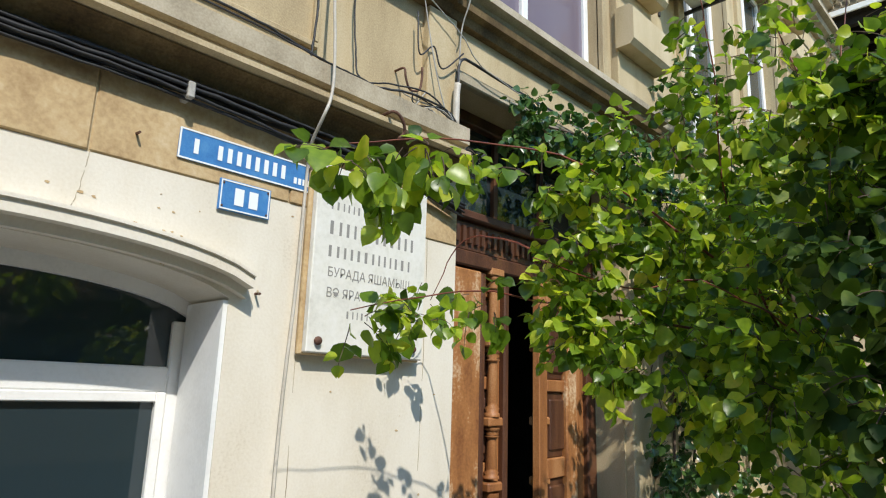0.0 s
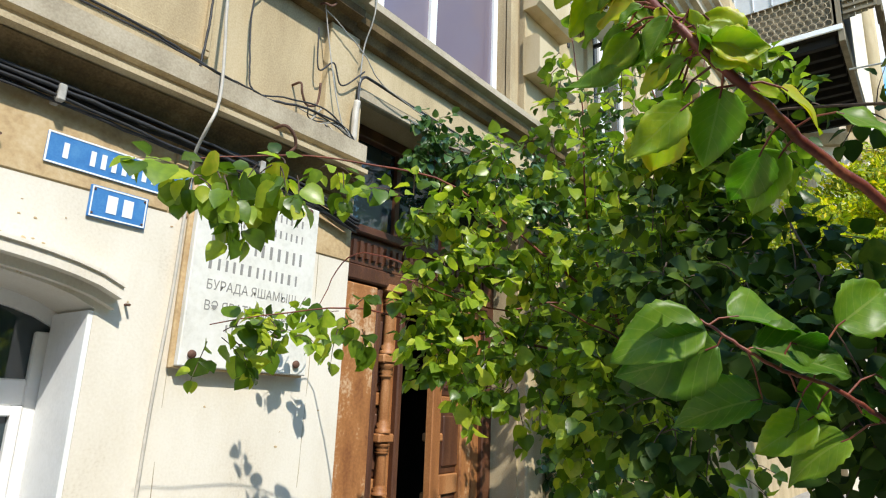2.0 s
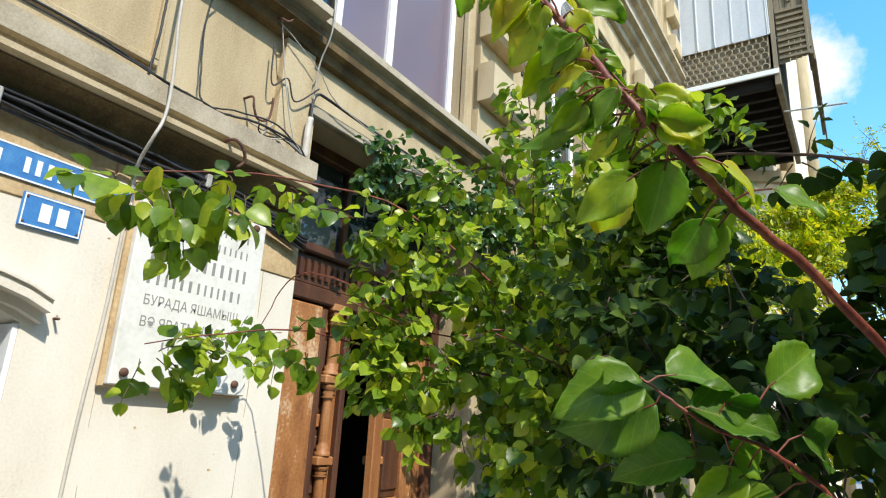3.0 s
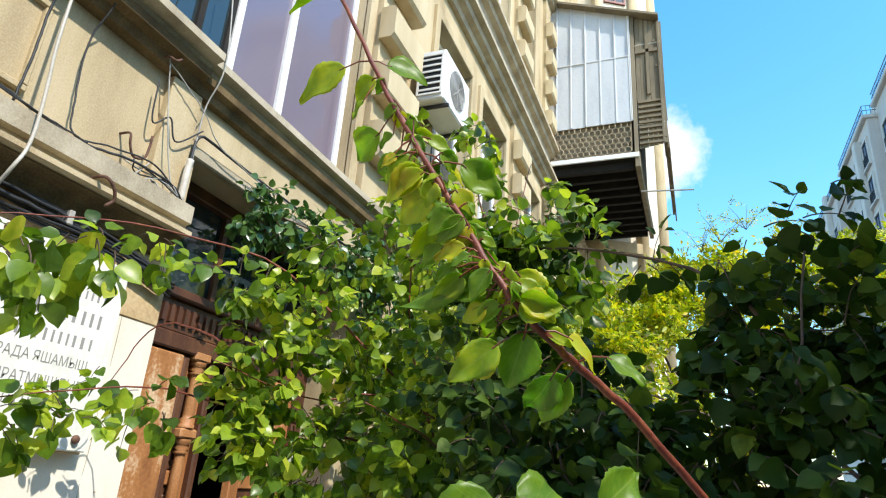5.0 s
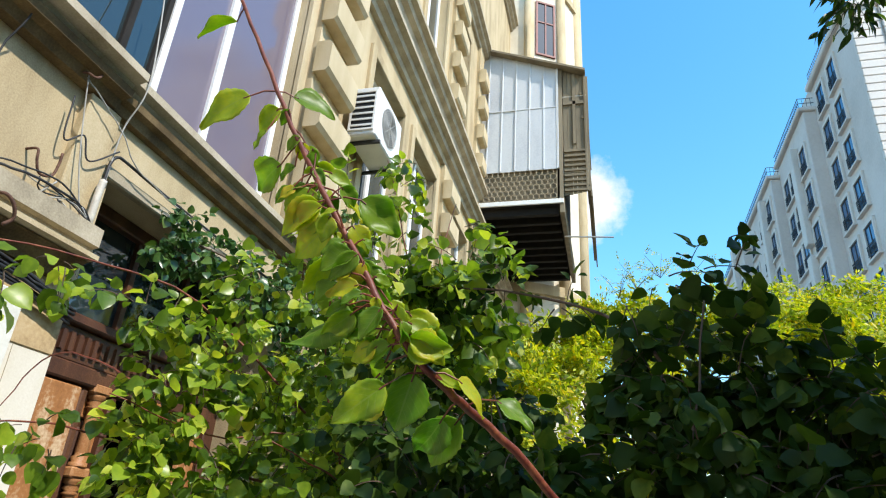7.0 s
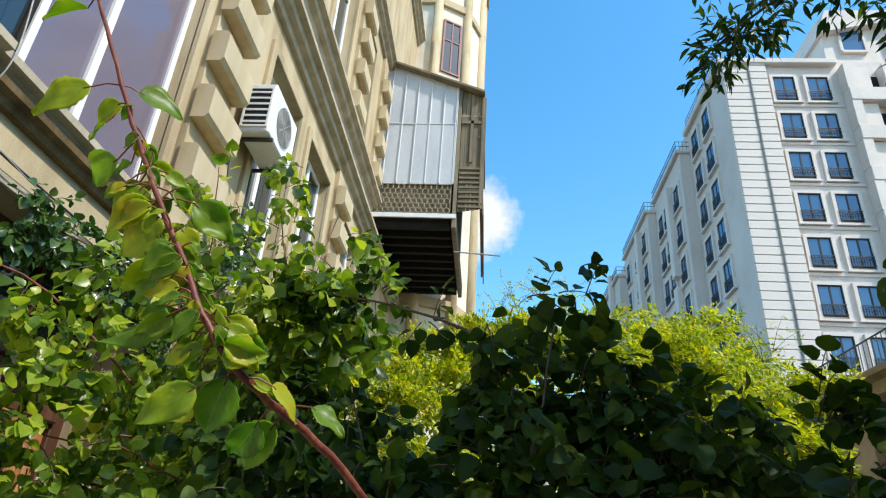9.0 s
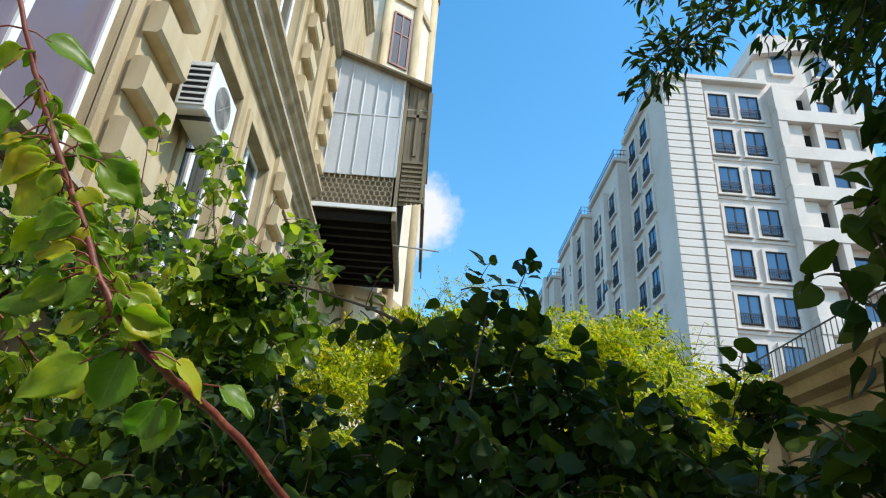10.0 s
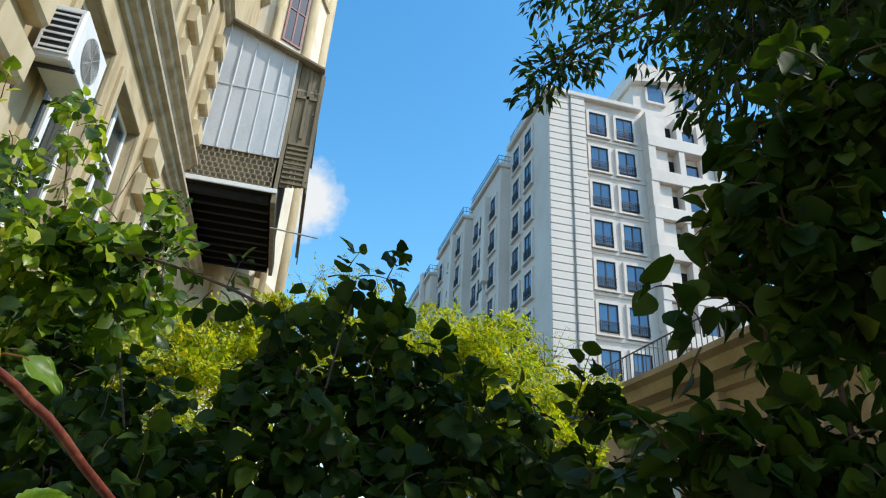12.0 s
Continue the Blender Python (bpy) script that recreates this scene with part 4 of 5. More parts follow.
# ---- white apartment tower down the street ----
tower = thing("apartment_tower", "white stone-clad apartment block with rusticated corner and many windows", "building", (40.74, -0.1, -1.2))
tower.scale = (1.055, 1.055, 1.055)
Y0, TOPZ = -19.5, 37.6
part("wall", boxes((0.0, 45, -34.5, Y0 - 0.02, 0, TOPZ - 0.02)), M_TOWER, tower)
qu = part("corner_pier", boxes((-0.10, 0.0, Y0 - 3.1, Y0 - 0.02, 0, TOPZ - 0.5)), M_TOWERTRIM, tower)
for wide, y, out in ((1.75, Y0 - 0.02, -0.10), (1.22, Y0 - 1.86, -0.22)):
    q0 = None
    for k in range(59):
        at = Matrix.Translation((out, y, 1.0 + k * 0.62))
        if q0 is None:
            q0 = part("quoin", boxes((-0.13, 0.02, -wide, 0.0, 0.0, 0.575), bevel=0.035), M_TOWERTRIM, qu)
            q0.matrix_local = at
        else:
            share("quoin", q0.data, qu, at)
# one window, copied over front and side
def tower_window(rot, at, w=1.49, h=2.05, rail=True):
    t = new("window")
    t.parent = tower
    t.matrix_local = Matrix.Translation(at) @ Matrix.Rotation(rot, 4, "Z")
    if not TW:
        TW["surround"] = mesh_of("surround", *box_data(((-0.22, 0.0, -0.14, 0.05, -0.2, h + 0.2), (w, w + 0.22, -0.14, 0.05, -0.2, h + 0.2), (0, w, -0.14, 0.05, h, h + 0.24), (-0.3, w + 0.3, -0.24, 0.05, -0.34, -0.2))), M_TOWERTRIM)
        TW["frame"] = mesh_of("frame", *box_data(((0, 0.09, -0.03, 0.03, 0, h), (w - 0.09, w, -0.03, 0.03, 0, h), (0.09, w - 0.09, -0.03, 0.03, 0, 0.09), (0.09, w - 0.09, -0.03, 0.03, h - 0.09, h), (w / 2 - 0.05, w / 2 + 0.05, -0.03, 0.03, 0.09, h - 0.09))), M_DARK)
        TW["pane"] = mesh_of("pane", *box_data(((0.05, w - 0.05, -0.005, 0.012, 0.05, h - 0.05),)), M_TOWERGLASS)
        bars = [(0, w, -0.2, -0.16, 0.70, 0.75), (0, w, -0.2, -0.16, 0.05, 0.09), (0, w, -0.2, -0.16, 0.48, 0.51)] + [(0.04 + i * 0.155, 0.065 + i * 0.155, -0.195, -0.165, 0.09, 0.70) for i in range(10)]
        TW["railing"] = mesh_of("railing", *box_data(bars), M_BLACK)
    share("surround", TW["surround"], t)
    share("frame", TW["frame"], t, Matrix.Translation((0, -0.03, 0)))
    share("pane", TW["pane"], t, Matrix.Translation((0, -0.03, 0)))
    if rail:
        share("railing", TW["railing"], t)


def box_data(rows):
    v, f = [], []
    for x0, x1, y0, y1, z0, z1 in rows:
        b = len(v)
        v += [(x, y, z) for x in (x0, x1) for y in (y0, y1) for z in (z0, z1)]
        f += [tuple(b + i for i in q) for q in ((0, 1, 3, 2), (4, 6, 7, 5), (0, 4, 5, 1), (2, 3, 7, 6), (0, 2, 6, 4), (1, 5, 7, 3))]
    return v, f


TW = {}
# the side steps out along its depth and its roof steps down: (from, to, out, drop)
STEPS = ((8.6, 17.2, 0.9, 2.4), (17.2, 28.0, 1.7, 3.4), (28.0, 45.0, 2.5, 5.4))
SIDE = [(3.2, 0.0, 0.0), (6.0, 0.0, 0.0)] + [(x, out, low) for a, b, out, low in STEPS for x in (a + 0.9, a + 4.0, b - 2.6)]
for a, b, out, low in STEPS:
    wing = part("side_wing", boxes((a, b, Y0 - 0.5, Y0 + out, 0, TOPZ - low), bevel=0.05), M_TOWER, tower)
    part("wing_cornice", boxes((a - 0.2, b + 0.1, Y0 - 0.4, Y0 + out + 0.35, TOPZ - low, TOPZ - low + 0.35), bevel=0.06), M_TOWERTRIM, wing)
    bm = bmesh.new()
    for i in range(int((b - a) / 0.3)):
        tube(bm, [(a + 0.3 * i, Y0 + out + 0.2, TOPZ - low + 0.35), (a + 0.3 * i, Y0 + out + 0.2, TOPZ - low + 1.25)], 0.018, 4)
    for i in range(int((out + 0.4) / 0.3)):
        tube(bm, [(a, Y0 + out + 0.2 - 0.3 * i, TOPZ - low + 0.35), (a, Y0 + out + 0.2 - 0.3 * i, TOPZ - low + 1.25)], 0.018, 4)
    for h in (0.8, 1.25):
        tube(bm, [(a, Y0 - 0.2, TOPZ - low + h), (a, Y0 + out + 0.2, TOPZ - low + h), (b, Y0 + out + 0.2, TOPZ - low + h)], 0.03, 4)
    part("terrace_railing", bm, M_BLACK, wing)
    for k in range(3):
        part("side_bay", boxes((a + 2.75, a + 3.7, Y0 + out, Y0 + out + 0.55, 6 + 9.5 * k, 14.6 + 9.5 * k), bevel=0.05), M_TOWERTRIM, wing)
for k in range(10):
    z = 36.04 - 2.05 - 3.3 * k
    for y in (-23.02, -25.38):
        tower_window(radians(-90), (-0.02, y, z))
    for x, out, low in SIDE:
        if z + 2.4 < TOPZ - low:
            tower_window(radians(180), (x + 1.49, Y0 + out, z), rail=True)
    # projecting loggia bands on the street front
    part("loggia", boxes((-0.9, 0.0, -34.4, -27.7, z - 0.55, z + 0.55), bevel=0.03), M_TOWERTRIM, tower)
    # dark sheet on the flat wall, painted as the loggia's shade
    part("loggia_void", boxes((-0.03, 0.0, -34.2, -28.4, z + 0.6, z + 2.2)), M_NEARBLACK, tower)
    for y0, y1 in ((-30.9, -30.4), (-34.4, -33.8), (-28.35, -27.7)):
        part("loggia_pier", boxes((-0.85, 0.0, y0, y1, z + 0.56, z + 2.74)), M_TOWERTRIM, tower)
    for y0, y1 in ((-29.6, -28.36), (-33.7, -32.6)):
        part("loggia_wall", boxes((-0.5, -0.04, y0, y1, z + 0.56, z + 2.7)), M_TOWERTRIM, tower)
    part("loggia_window", boxes((-0.12, -0.05, -32.4, -31.2, z + 0.6, z + 1.9)), M_TOWERGLASS, tower)
    part("band", boxes((-0.1, 0.0, -27.6, -22.0, z - 0.62, z - 0.42)), M_TOWERTRIM, tower)
part("roof_cornice", boxes((-0.45, 8.8, -27.7, Y0 + 0.35, TOPZ - 0.5, TOPZ), bevel=0.08), M_TOWERTRIM, tower)
pent = part("penthouse", boxes((0.4, 14, -34.5, -27.5, TOPZ, 42.2)), M_TOWERTRIM, tower)
part("gable", prism(bmesh.new(), [(-27.2, 40.9), (-27.9, 42.6), (-34.6, 42.6), (-34.6, 42.0), (-27.2, 40.4)], -0.2, 14.2, "x"), M_TOWERTRIM, tower)
for y in (-29.6, -32.9):
    arc = [(y + 0.75 * math.cos(math.pi * i / 12), 40.4 + 0.75 * math.sin(math.pi * i / 12)) for i in range(13)]
    part("arched_window", prism(bmesh.new(), arc + [(y - 0.75, 39.0), (y + 0.75, 39.0)], 0.3, 0.39, "x"), M_TOWERGLASS, pent)
    part("arched_surround", boxes((0.2, 0.4, y - 1.0, y - 0.78, 38.9, 40.4), (0.2, 0.4, y + 0.78, y + 1.0, 38.9, 40.4), (0.15, 0.4, y - 0.9, y + 0.9, 38.75, 38.95)), M_TOWERTRIM, pent)
bm = bmesh.new()
for i in range(29):
    tube(bm, [(i * 0.3, Y0 + 0.1, TOPZ), (i * 0.3, Y0 + 0.1, TOPZ + 0.9)], 0.02, 4)
for z in (0.45, 0.9):
    tube(bm, [(0, Y0 + 0.1, TOPZ + z), (8.4, Y0 + 0.1, TOPZ + z)], 0.025, 4)
part("roof_railing", bm, M_BLACK, tower)

# ---- old stone house across the street ----
RY, RZ = -11.1, 5.55
old = thing("stone_house", "ochre limestone house with roof railing across the street", "house", (0, RY, 0))
part("wall", boxes((-20, 21.5, -8, 0, 0, RZ - 0.5)), M_OLDSTONE, old)
part("cornice", prism(bmesh.new(), [(0.0, RZ - 0.7), (0.12, RZ - 0.65), (0.15, RZ - 0.5), (0.4, RZ - 0.42), (0.45, RZ - 0.2), (0.6, RZ - 0.12), (0.6, RZ), (-8, RZ), (-8, RZ - 0.5), (0, RZ - 0.5)], -20.2, 21.9, "x"), M_OLDSTONE, old)
bm = bmesh.new()
for i in range(110):
    x = 4 + i * 0.16
    tube(bm, [(x, 0.45, RZ), (x, 0.45, RZ + 0.62)], 0.010, 4)
tube(bm, [(4, 0.45, RZ + 0.62), (21.5, 0.45, RZ + 0.62)], 0.018, 4)
part("railing", bm, M_BLACK, old)
for x in (6.0, 9.5, 13.0, 16.5, 20.0):
    w = new("window")
    w.parent, w.location = old, (x, 0.0, 1.5)
    arc = [(0.5 * math.cos(math.pi * i / 10), 2.4 + 0.5 * math.sin(math.pi * i / 10)) for i in range(11)]
    part("pane", prism(bmesh.new(), arc + [(-0.5, 0), (0.5, 0)], -0.1, 0.01, "y"), M_GLASS, w)
    bm = bmesh.new()
    arc2 = [(0.72 * math.cos(math.pi * i / 10), 2.4 + 0.72 * math.sin(math.pi * i / 10)) for i in range(11)]
    for i in range(10):
        prism(bm, [arc[i], arc[i + 1], arc2[i + 1], arc2[i]], 0.0, 0.14, "y")
    box(bm, -0.72, -0.5, 0.0, 0.14, 0.0, 2.4)
    box(bm, 0.5, 0.72, 0.0, 0.14, 0.0, 2.4)
    part("surround", bm, M_OLDSTONE, w)
for x in (4.3, 7.75, 11.25, 14.75, 18.25, 21.2):
    part("pilaster", boxes((x - 0.25, x + 0.25, 0.0, 0.16, 0, RZ - 0.7), bevel=0.02), M_OLDSTONE, old)

# white bent tube that carries the planting
arch_pipe = thing("bent_tube", "white bent metal tube standing among the street trees", "tube")
part("tube", tube(bmesh.new(), curve_pts([(6.12, -3.75, -0.12), (6.12, -3.76, 1.6), (6.10, -3.80, 2.5), (6.05, -3.98, 2.62), (5.93, -4.42, 2.63), (5.84, -4.77, 2.63), (5.80, -4.93, 2.57), (5.795, -4.99, 2.43), (5.795, -5.0, 1.5), (5.795, -5.0, -0.12)], 70), 0.035, 10), M_WHITE, arch_pipe, smooth=True)

# chips in the paint round the arched window and along the wall
rc = random.Random(17)
chips = tagged(new("paint_chip_spots"), "small brown chips where the wall paint has flaked", "chips", kind="stuff")
for i in range(46):
    if i < 22:
        x = rc.uniform(1.9, 2.75)
        z = 2.36 - (x - 1.9) * 0.32 + rc.uniform(-0.06, 0.12)
    else:
        x, z = rc.uniform(0.4, 4.0), rc.uniform(1.0, 2.62)
        if 0.4 < x < 2.6 and z < 2.3:
            z = rc.uniform(2.42, 2.62)
    rr = rc.uniform(0.003, 0.010)
    outline = [(x + rr * rc.uniform(0.5, 1.8) * math.cos(a), z + rr * rc.uniform(0.4, 1.0) * math.sin(a)) for a in [2 * math.pi * k / 9 for k in range(9)]]
    part("paint_chip", prism(bmesh.new(), outline, -0.0025, 0.002, "y"), M_ROUGH, chips)
# hairline joints of the painted blocks
for x0, z0, x1, z1 in ((1.76, 2.38, 1.80, 2.66), (0.9, 2.44, 0.92, 2.66), (2.92, 0.3, 2.93, 1.84), (3.86, 1.2, 3.87, 2.66)):
    part("hairline", tube(bmesh.new(), curve_pts([(x0, 0.0, z0), ((x0 + x1) / 2 + 0.008, 0.0, (z0 + z1) / 2), (x1, 0.0, z1)], 14, 0, 0.003, rc), 0.0022, 4), M_TRIM, chips)

# ---- foliage tools ----
def leaf_shape(stations, fold, droop):
    """A leaf along +y, one unit long, normal +z: rows of (along, half width); folded at the midrib, tip bent down."""
    v, f = [], []
    for s, w in stations:
        z = -droop * s * s
        v += [(-w, s, z + fold * w + 0.09 * w * math.sin(15 * s)), (0, s, z), (w, s, z + fold * w + 0.09 * w * math.sin(13 * s + 2))]
    for i in range(len(stations) - 1):
        a, b = 3 * i, 3 * i + 3
        f += [(a, a + 1, b + 1, b), (a + 1, a + 2, b + 2, b + 1)]
    return np.array(v), f


HEART = leaf_shape([(0.0, 0.05), (0.05, 0.26), (0.17, 0.42), (0.36, 0.48), (0.58, 0.43), (0.78, 0.27), (0.91, 0.11), (1.0, 0.0)], 0.3, 0.22)
LANCE = leaf_shape([(0.0, 0.01), (0.25, 0.13), (0.5, 0.15), (0.78, 0.08), (1.0, 0.0)], 0.3, 0.25)
LEAFLET = (np.array([(0, 0, 0), (0.24, 0.5, 0.05), (0, 1, -0.08), (-0.24, 0.5, 0.05)]), [(0, 1, 2), (0, 2, 3)])
DOWN = Vector((0, 0, -1))


class Foliage:
    """Collects leaves and twigs of one plant."""

    def __init__(self, seed, shape, size, flat=0.6):
        self.rng, self.shape, self.size, self.flat = random.Random(seed), shape, size, flat
        self.frames, self.twigs = [], bmesh.new()

    def leaf(self, at, way, scale=1.0, face=None):
        r = self.rng
        n = (face or SUN_WAY * 0.6 + Vector((0, 0, 0.6))) + Vector((r.gauss(0, 1), r.gauss(0, 1), r.gauss(0, 1))) * self.flat
        d = way.normalized()
        s = d.cross(n)
        if s.length < 1e-4:
            s = d.orthogonal()
        s.normalize()
        n = s.cross(d)
        k = self.size * scale * r.uniform(0.62, 1.2)
        self.frames.append((s * k * r.uniform(0.85, 1.12), d * k, n * k, at))

    def sprig(self, at, way, length, leaves, bend=0.5, r0=0.0025, scale=1.0):
        r = self.rng
        way = way.normalized()
        side = way.orthogonal().normalized()
        side = Matrix.Rotation(r.uniform(0, 6.28), 3, way) @ side
        pts, p, d = [at], at, way
        for i in range(5):
            d = (d + (DOWN * bend + Vector((r.gauss(0, 1), r.gauss(0, 1), r.gauss(0, 1))) * 0.22) * 0.3).normalized()
            p = p + d * length / 5
            pts.append(p)
        tube(self.twigs, pts, r0, 4, 0.4)
        for i in range(leaves):
            u = (i + 0.6) / leaves * 5
            k = min(int(u), 4)
            q = pts[k].lerp(pts[k + 1], u - k)
            d = (pts[k + 1] - pts[k]).normalized()
            sd = Matrix.Rotation(i * 2.4 + r.uniform(-0.5, 0.5), 3, d) @ side
            w = d * 0.45 + sd * 0.75 + DOWN * r.uniform(0.0, 0.75)
            self.leaf(q + w.normalized() * 0.25 * self.size, w, scale * (0.75 + 0.25 * math.sin(math.pi * (i + 0.5) / leaves)))
        if leaves:
            self.leaf(pts[-1], d, scale * 0.8)

    def pinnate(self, at, way, length, pairs):
        """A feathered leaf: leaflets in pairs along one stalk."""
        r = self.rng
        way = way.normalized()
        side = way.cross(SUN_WAY + Vector((r.gauss(0, 0.5), r.gauss(0, 0.5), r.gauss(0, 0.5))))
        side = side.normalized() if side.length > 1e-3 else way.orthogonal().normalized()
        up = side.cross(way)
        for i in range(pairs):
            q = at + way * length * (i + 1) / pairs + DOWN * length * 0.3 * ((i + 1) / pairs) ** 2
            for sgn in (-1, 1):
                self.leaf(q, way * 0.5 + side * sgn, 1.0, up)
        self.leaf(at + way * length, way, 1.0, up)

    def cloud(self, centre, radii, sprigs, length, leaves, core=0.25, scale=1.0, bend=0.5):
        """Sprigs that start inside an ellipsoid and point outwards."""
        r = self.rng
        c = Vector(centre)
        for _ in range(sprigs):
            d = Vector((r.gauss(0, 1), r.gauss(0, 1), r.gauss(0, 1))).normalized()
            k = r.uniform(core, 1.0) ** 0.5
            p = c + Vector((d.x * radii[0], d.y * radii[1], d.z * radii[2])) * k
            self.sprig(p, d + Vector((r.gauss(0, 0.4), r.gauss(0, 0.4), r.gauss(0, 0.4))), length * r.uniform(0.6, 1.2), leaves, bend, scale=scale)

    def crown(self, name, mat, parent, label=""):
        sv, sf = self.shape
        F = np.array([[tuple(a), tuple(b), tuple(c), tuple(o)] for a, b, c, o in self.frames])
        n, k = len(F), len(sv)
        V = sv[None, :, 0:1] * F[:, None, 0] + sv[None, :, 1:2] * F[:, None, 1] + sv[None, :, 2:3] * F[:, None, 2] + F[:, None, 3]
        faces = [tuple(i * k + j for j in f) for i in range(n) for f in sf]
        me = mesh_of(name, V.reshape(-1, 3).tolist(), faces, mat)
        for p in me.polygons:
            p.use_smooth = True
        ob = new(name, me)
        ob.parent = parent
        if label:
            ob["label"] = label
        return ob


def limbs(rows, r, taper, parent, mat, name="limb"):
    for ctrl in rows:
        part(name, tube(bmesh.new(), curve_pts(ctrl, 16, 0, 0.006, random.Random(len(ctrl) * 7 + int(ctrl[-1][0] * 100))), r, 7, taper), mat, parent, smooth=True)


# ---- young tree between the camera and the doorway ----
tree = thing("apricot_tree", "young leafy tree with heart-shaped green leaves before the doorway", "tree")
fo = Foliage(11, HEART, 0.072, 0.65)
for c, rad, k in (((2.10, -1.48, 2.35), (0.08, 0.07, 0.03), 4), ((2.22, -1.50, 2.36), (0.12, 0.08, 0.04), 8), ((2.35, -1.55, 2.47), (0.15, 0.08, 0.05), 6), ((2.86, -1.24, 2.68), (0.12, 0.1, 0.06), 4),
                  ((2.61, -1.00, 1.94), (0.14, 0.08, 0.05), 7), ((2.83, -1.05, 1.95), (0.15, 0.08, 0.06), 8), ((3.12, -1.15, 2.07), (0.14, 0.10, 0.07), 7), ((3.56, -0.36, 2.26), (0.08, 0.05, 0.16), 4)):
    fo.cloud(c, rad, k, 0.14, 5, 0.05, 1.2, 0.6)
for c in ((3.69, -1.65, 2.49), (3.57, -1.53, 2.15), (3.84, -1.70, 2.38), (3.93, -1.76, 2.09), (3.49, -1.56, 1.91),
          (3.70, -1.73, 1.86), (3.92, -1.93, 1.80), (4.09, -1.98, 2.40), (3.75, -2.11, 2.01), (3.78, -2.21, 2.42), (3.74, -2.30, 2.11), (3.67, -2.19, 1.75), (4.16, -2.08, 2.08), (3.99, -1.97, 1.52), (4.28, -1.77, 1.76), (4.23, -2.28, 1.79), (4.03, -2.40, 1.52), (3.98, -2.23, 1.37), (4.23, -2.48, 2.10)):
    fo.cloud(c, (0.24, 0.20, 0.19), 20, 0.18, 8, 0.15)
for c, k in (((3.16, -1.41, 2.59), 7), ((3.31, -1.45, 2.61), 9), ((3.44, -1.50, 2.54), 13), ((3.35, -1.46, 2.34), 8), ((3.40, -1.47, 2.13), 14), ((3.22, -1.43, 2.11), 7), ((3.35, -1.49, 1.93), 12)):
    fo.cloud(c, (0.11, 0.09, 0.08), k, 0.13, 6, 0.1)
for c, k in (((3.70, -1.59, 2.89), 9), ((3.55, -1.67, 2.85), 5), ((3.75, -1.86, 2.89), 8), ((3.80, -2.02, 2.83), 9), ((3.75, -1.98, 3.15), 5), ((3.65, -1.98, 3.34), 5), ((3.85, -2.22, 2.82), 12)):
    fo.cloud(c, (0.13, 0.12, 0.12), k, 0.15, 6, 0.1)
for c, k in (((4.02, -2.42, 2.84), 12), ((4.15, -2.38, 3.06), 9), ((4.21, -2.21, 3.37), 6), ((4.18, -2.08, 3.64), 6), ((4.16, -2.17, 3.77), 4), ((4.02, -2.20, 2.93), 10), ((3.86, -2.03, 2.74), 10), ((4.32, -2.41, 3.44), 4), ((4.28, -2.58, 3.17), 4)):
    fo.cloud(c, (0.13, 0.11, 0.11), k, 0.14, 6, 0.1)
for c, rad, k in (((5.73, -1.33, 2.90), (0.4, 0.3, 0.35), 34), ((6.05, -1.22, 3.28), (0.4, 0.3, 0.3), 30), ((6.38, -0.94, 2.72), (0.4, 0.3, 0.4), 36), ((6.16, -1.10, 2.16), (0.4, 0.3, 0.35), 30), ((5.30, -1.54, 2.51), (0.4, 0.3, 0.35), 34), ((6.70, -0.66, 2.26), (0.35, 0.25, 0.4), 30), ((5.51, -1.43, 1.83), (0.35, 0.25, 0.2), 14)):
    fo.cloud(c, rad, k, 0.22, 9, 0.1, 1.1)
for c, k in (((3.41, -2.49, 2.67), 16), ((3.43, -2.66, 2.69), 16), ((3.49, -2.60, 2.52), 16), ((3.46, -2.44, 2.51), 12), ((3.41, -2.76, 2.77), 14), ((3.33, -2.35, 2.76), 9), ((3.50, -2.73, 2.55), 14)):
    fo.cloud(c, (0.15, 0.13, 0.12), k, 0.16, 7, 0.1)
# long arching shoots that carry the outer leaves
SHOOTS = [[(3.89, -1.86, 2.31), (3.44, -1.47, 2.71), (3.05, -1.30, 2.74), (2.66, -1.19, 2.68), (2.29, -1.08, 2.55)], [(3.78, -1.85, 1.97), (3.43, -1.29, 2.09), (3.04, -1.13, 2.11), (2.54, -0.97, 1.98)], [(3.66, -1.30, 2.31), (3.61, -0.63, 2.53), (3.57, -0.36, 2.19)],
          [(4.33, -2.31, 1.97), (3.89, -1.86, 2.20), (3.55, -1.63, 2.14), (3.11, -1.43, 2.23)], [(4.10, -2.19, 1.63), (3.84, -1.97, 2.42), (3.75, -1.97, 3.09), (3.63, -1.97, 3.48)],
          [(4.21, -2.30, 1.63), (4.16, -2.31, 2.53), (4.21, -2.37, 3.20), (4.37, -2.41, 3.66)], [(4.22, -2.30, 1.86), (4.11, -2.31, 2.75), (4.17, -2.15, 3.42), (4.18, -2.01, 3.89)], [(4.32, -2.30, 1.74), (3.67, -2.19, 1.98), (3.24, -2.07, 2.09)], [(4.31, -2.30, 1.30), (4.97, -1.76, 2.07), (5.73, -1.32, 2.84), (6.16, -1.11, 3.39)], [(4.31, -2.30, 1.19), (5.08, -1.65, 1.73), (5.94, -1.21, 2.16), (6.70, -0.72, 2.38)]]
fo.crown("crown", L_MID, tree)
tagged(part("twig_mass", fo.twigs, M_BARK, tree), kind="stuff")
limbs([[(4.14, -2.41, -0.05), (4.08, -2.36, 0.88), (4.26, -2.25, 1.52), (4.00, -2.08, 2.31)]], 0.035, 0.5, tree, M_BARK, "trunk")
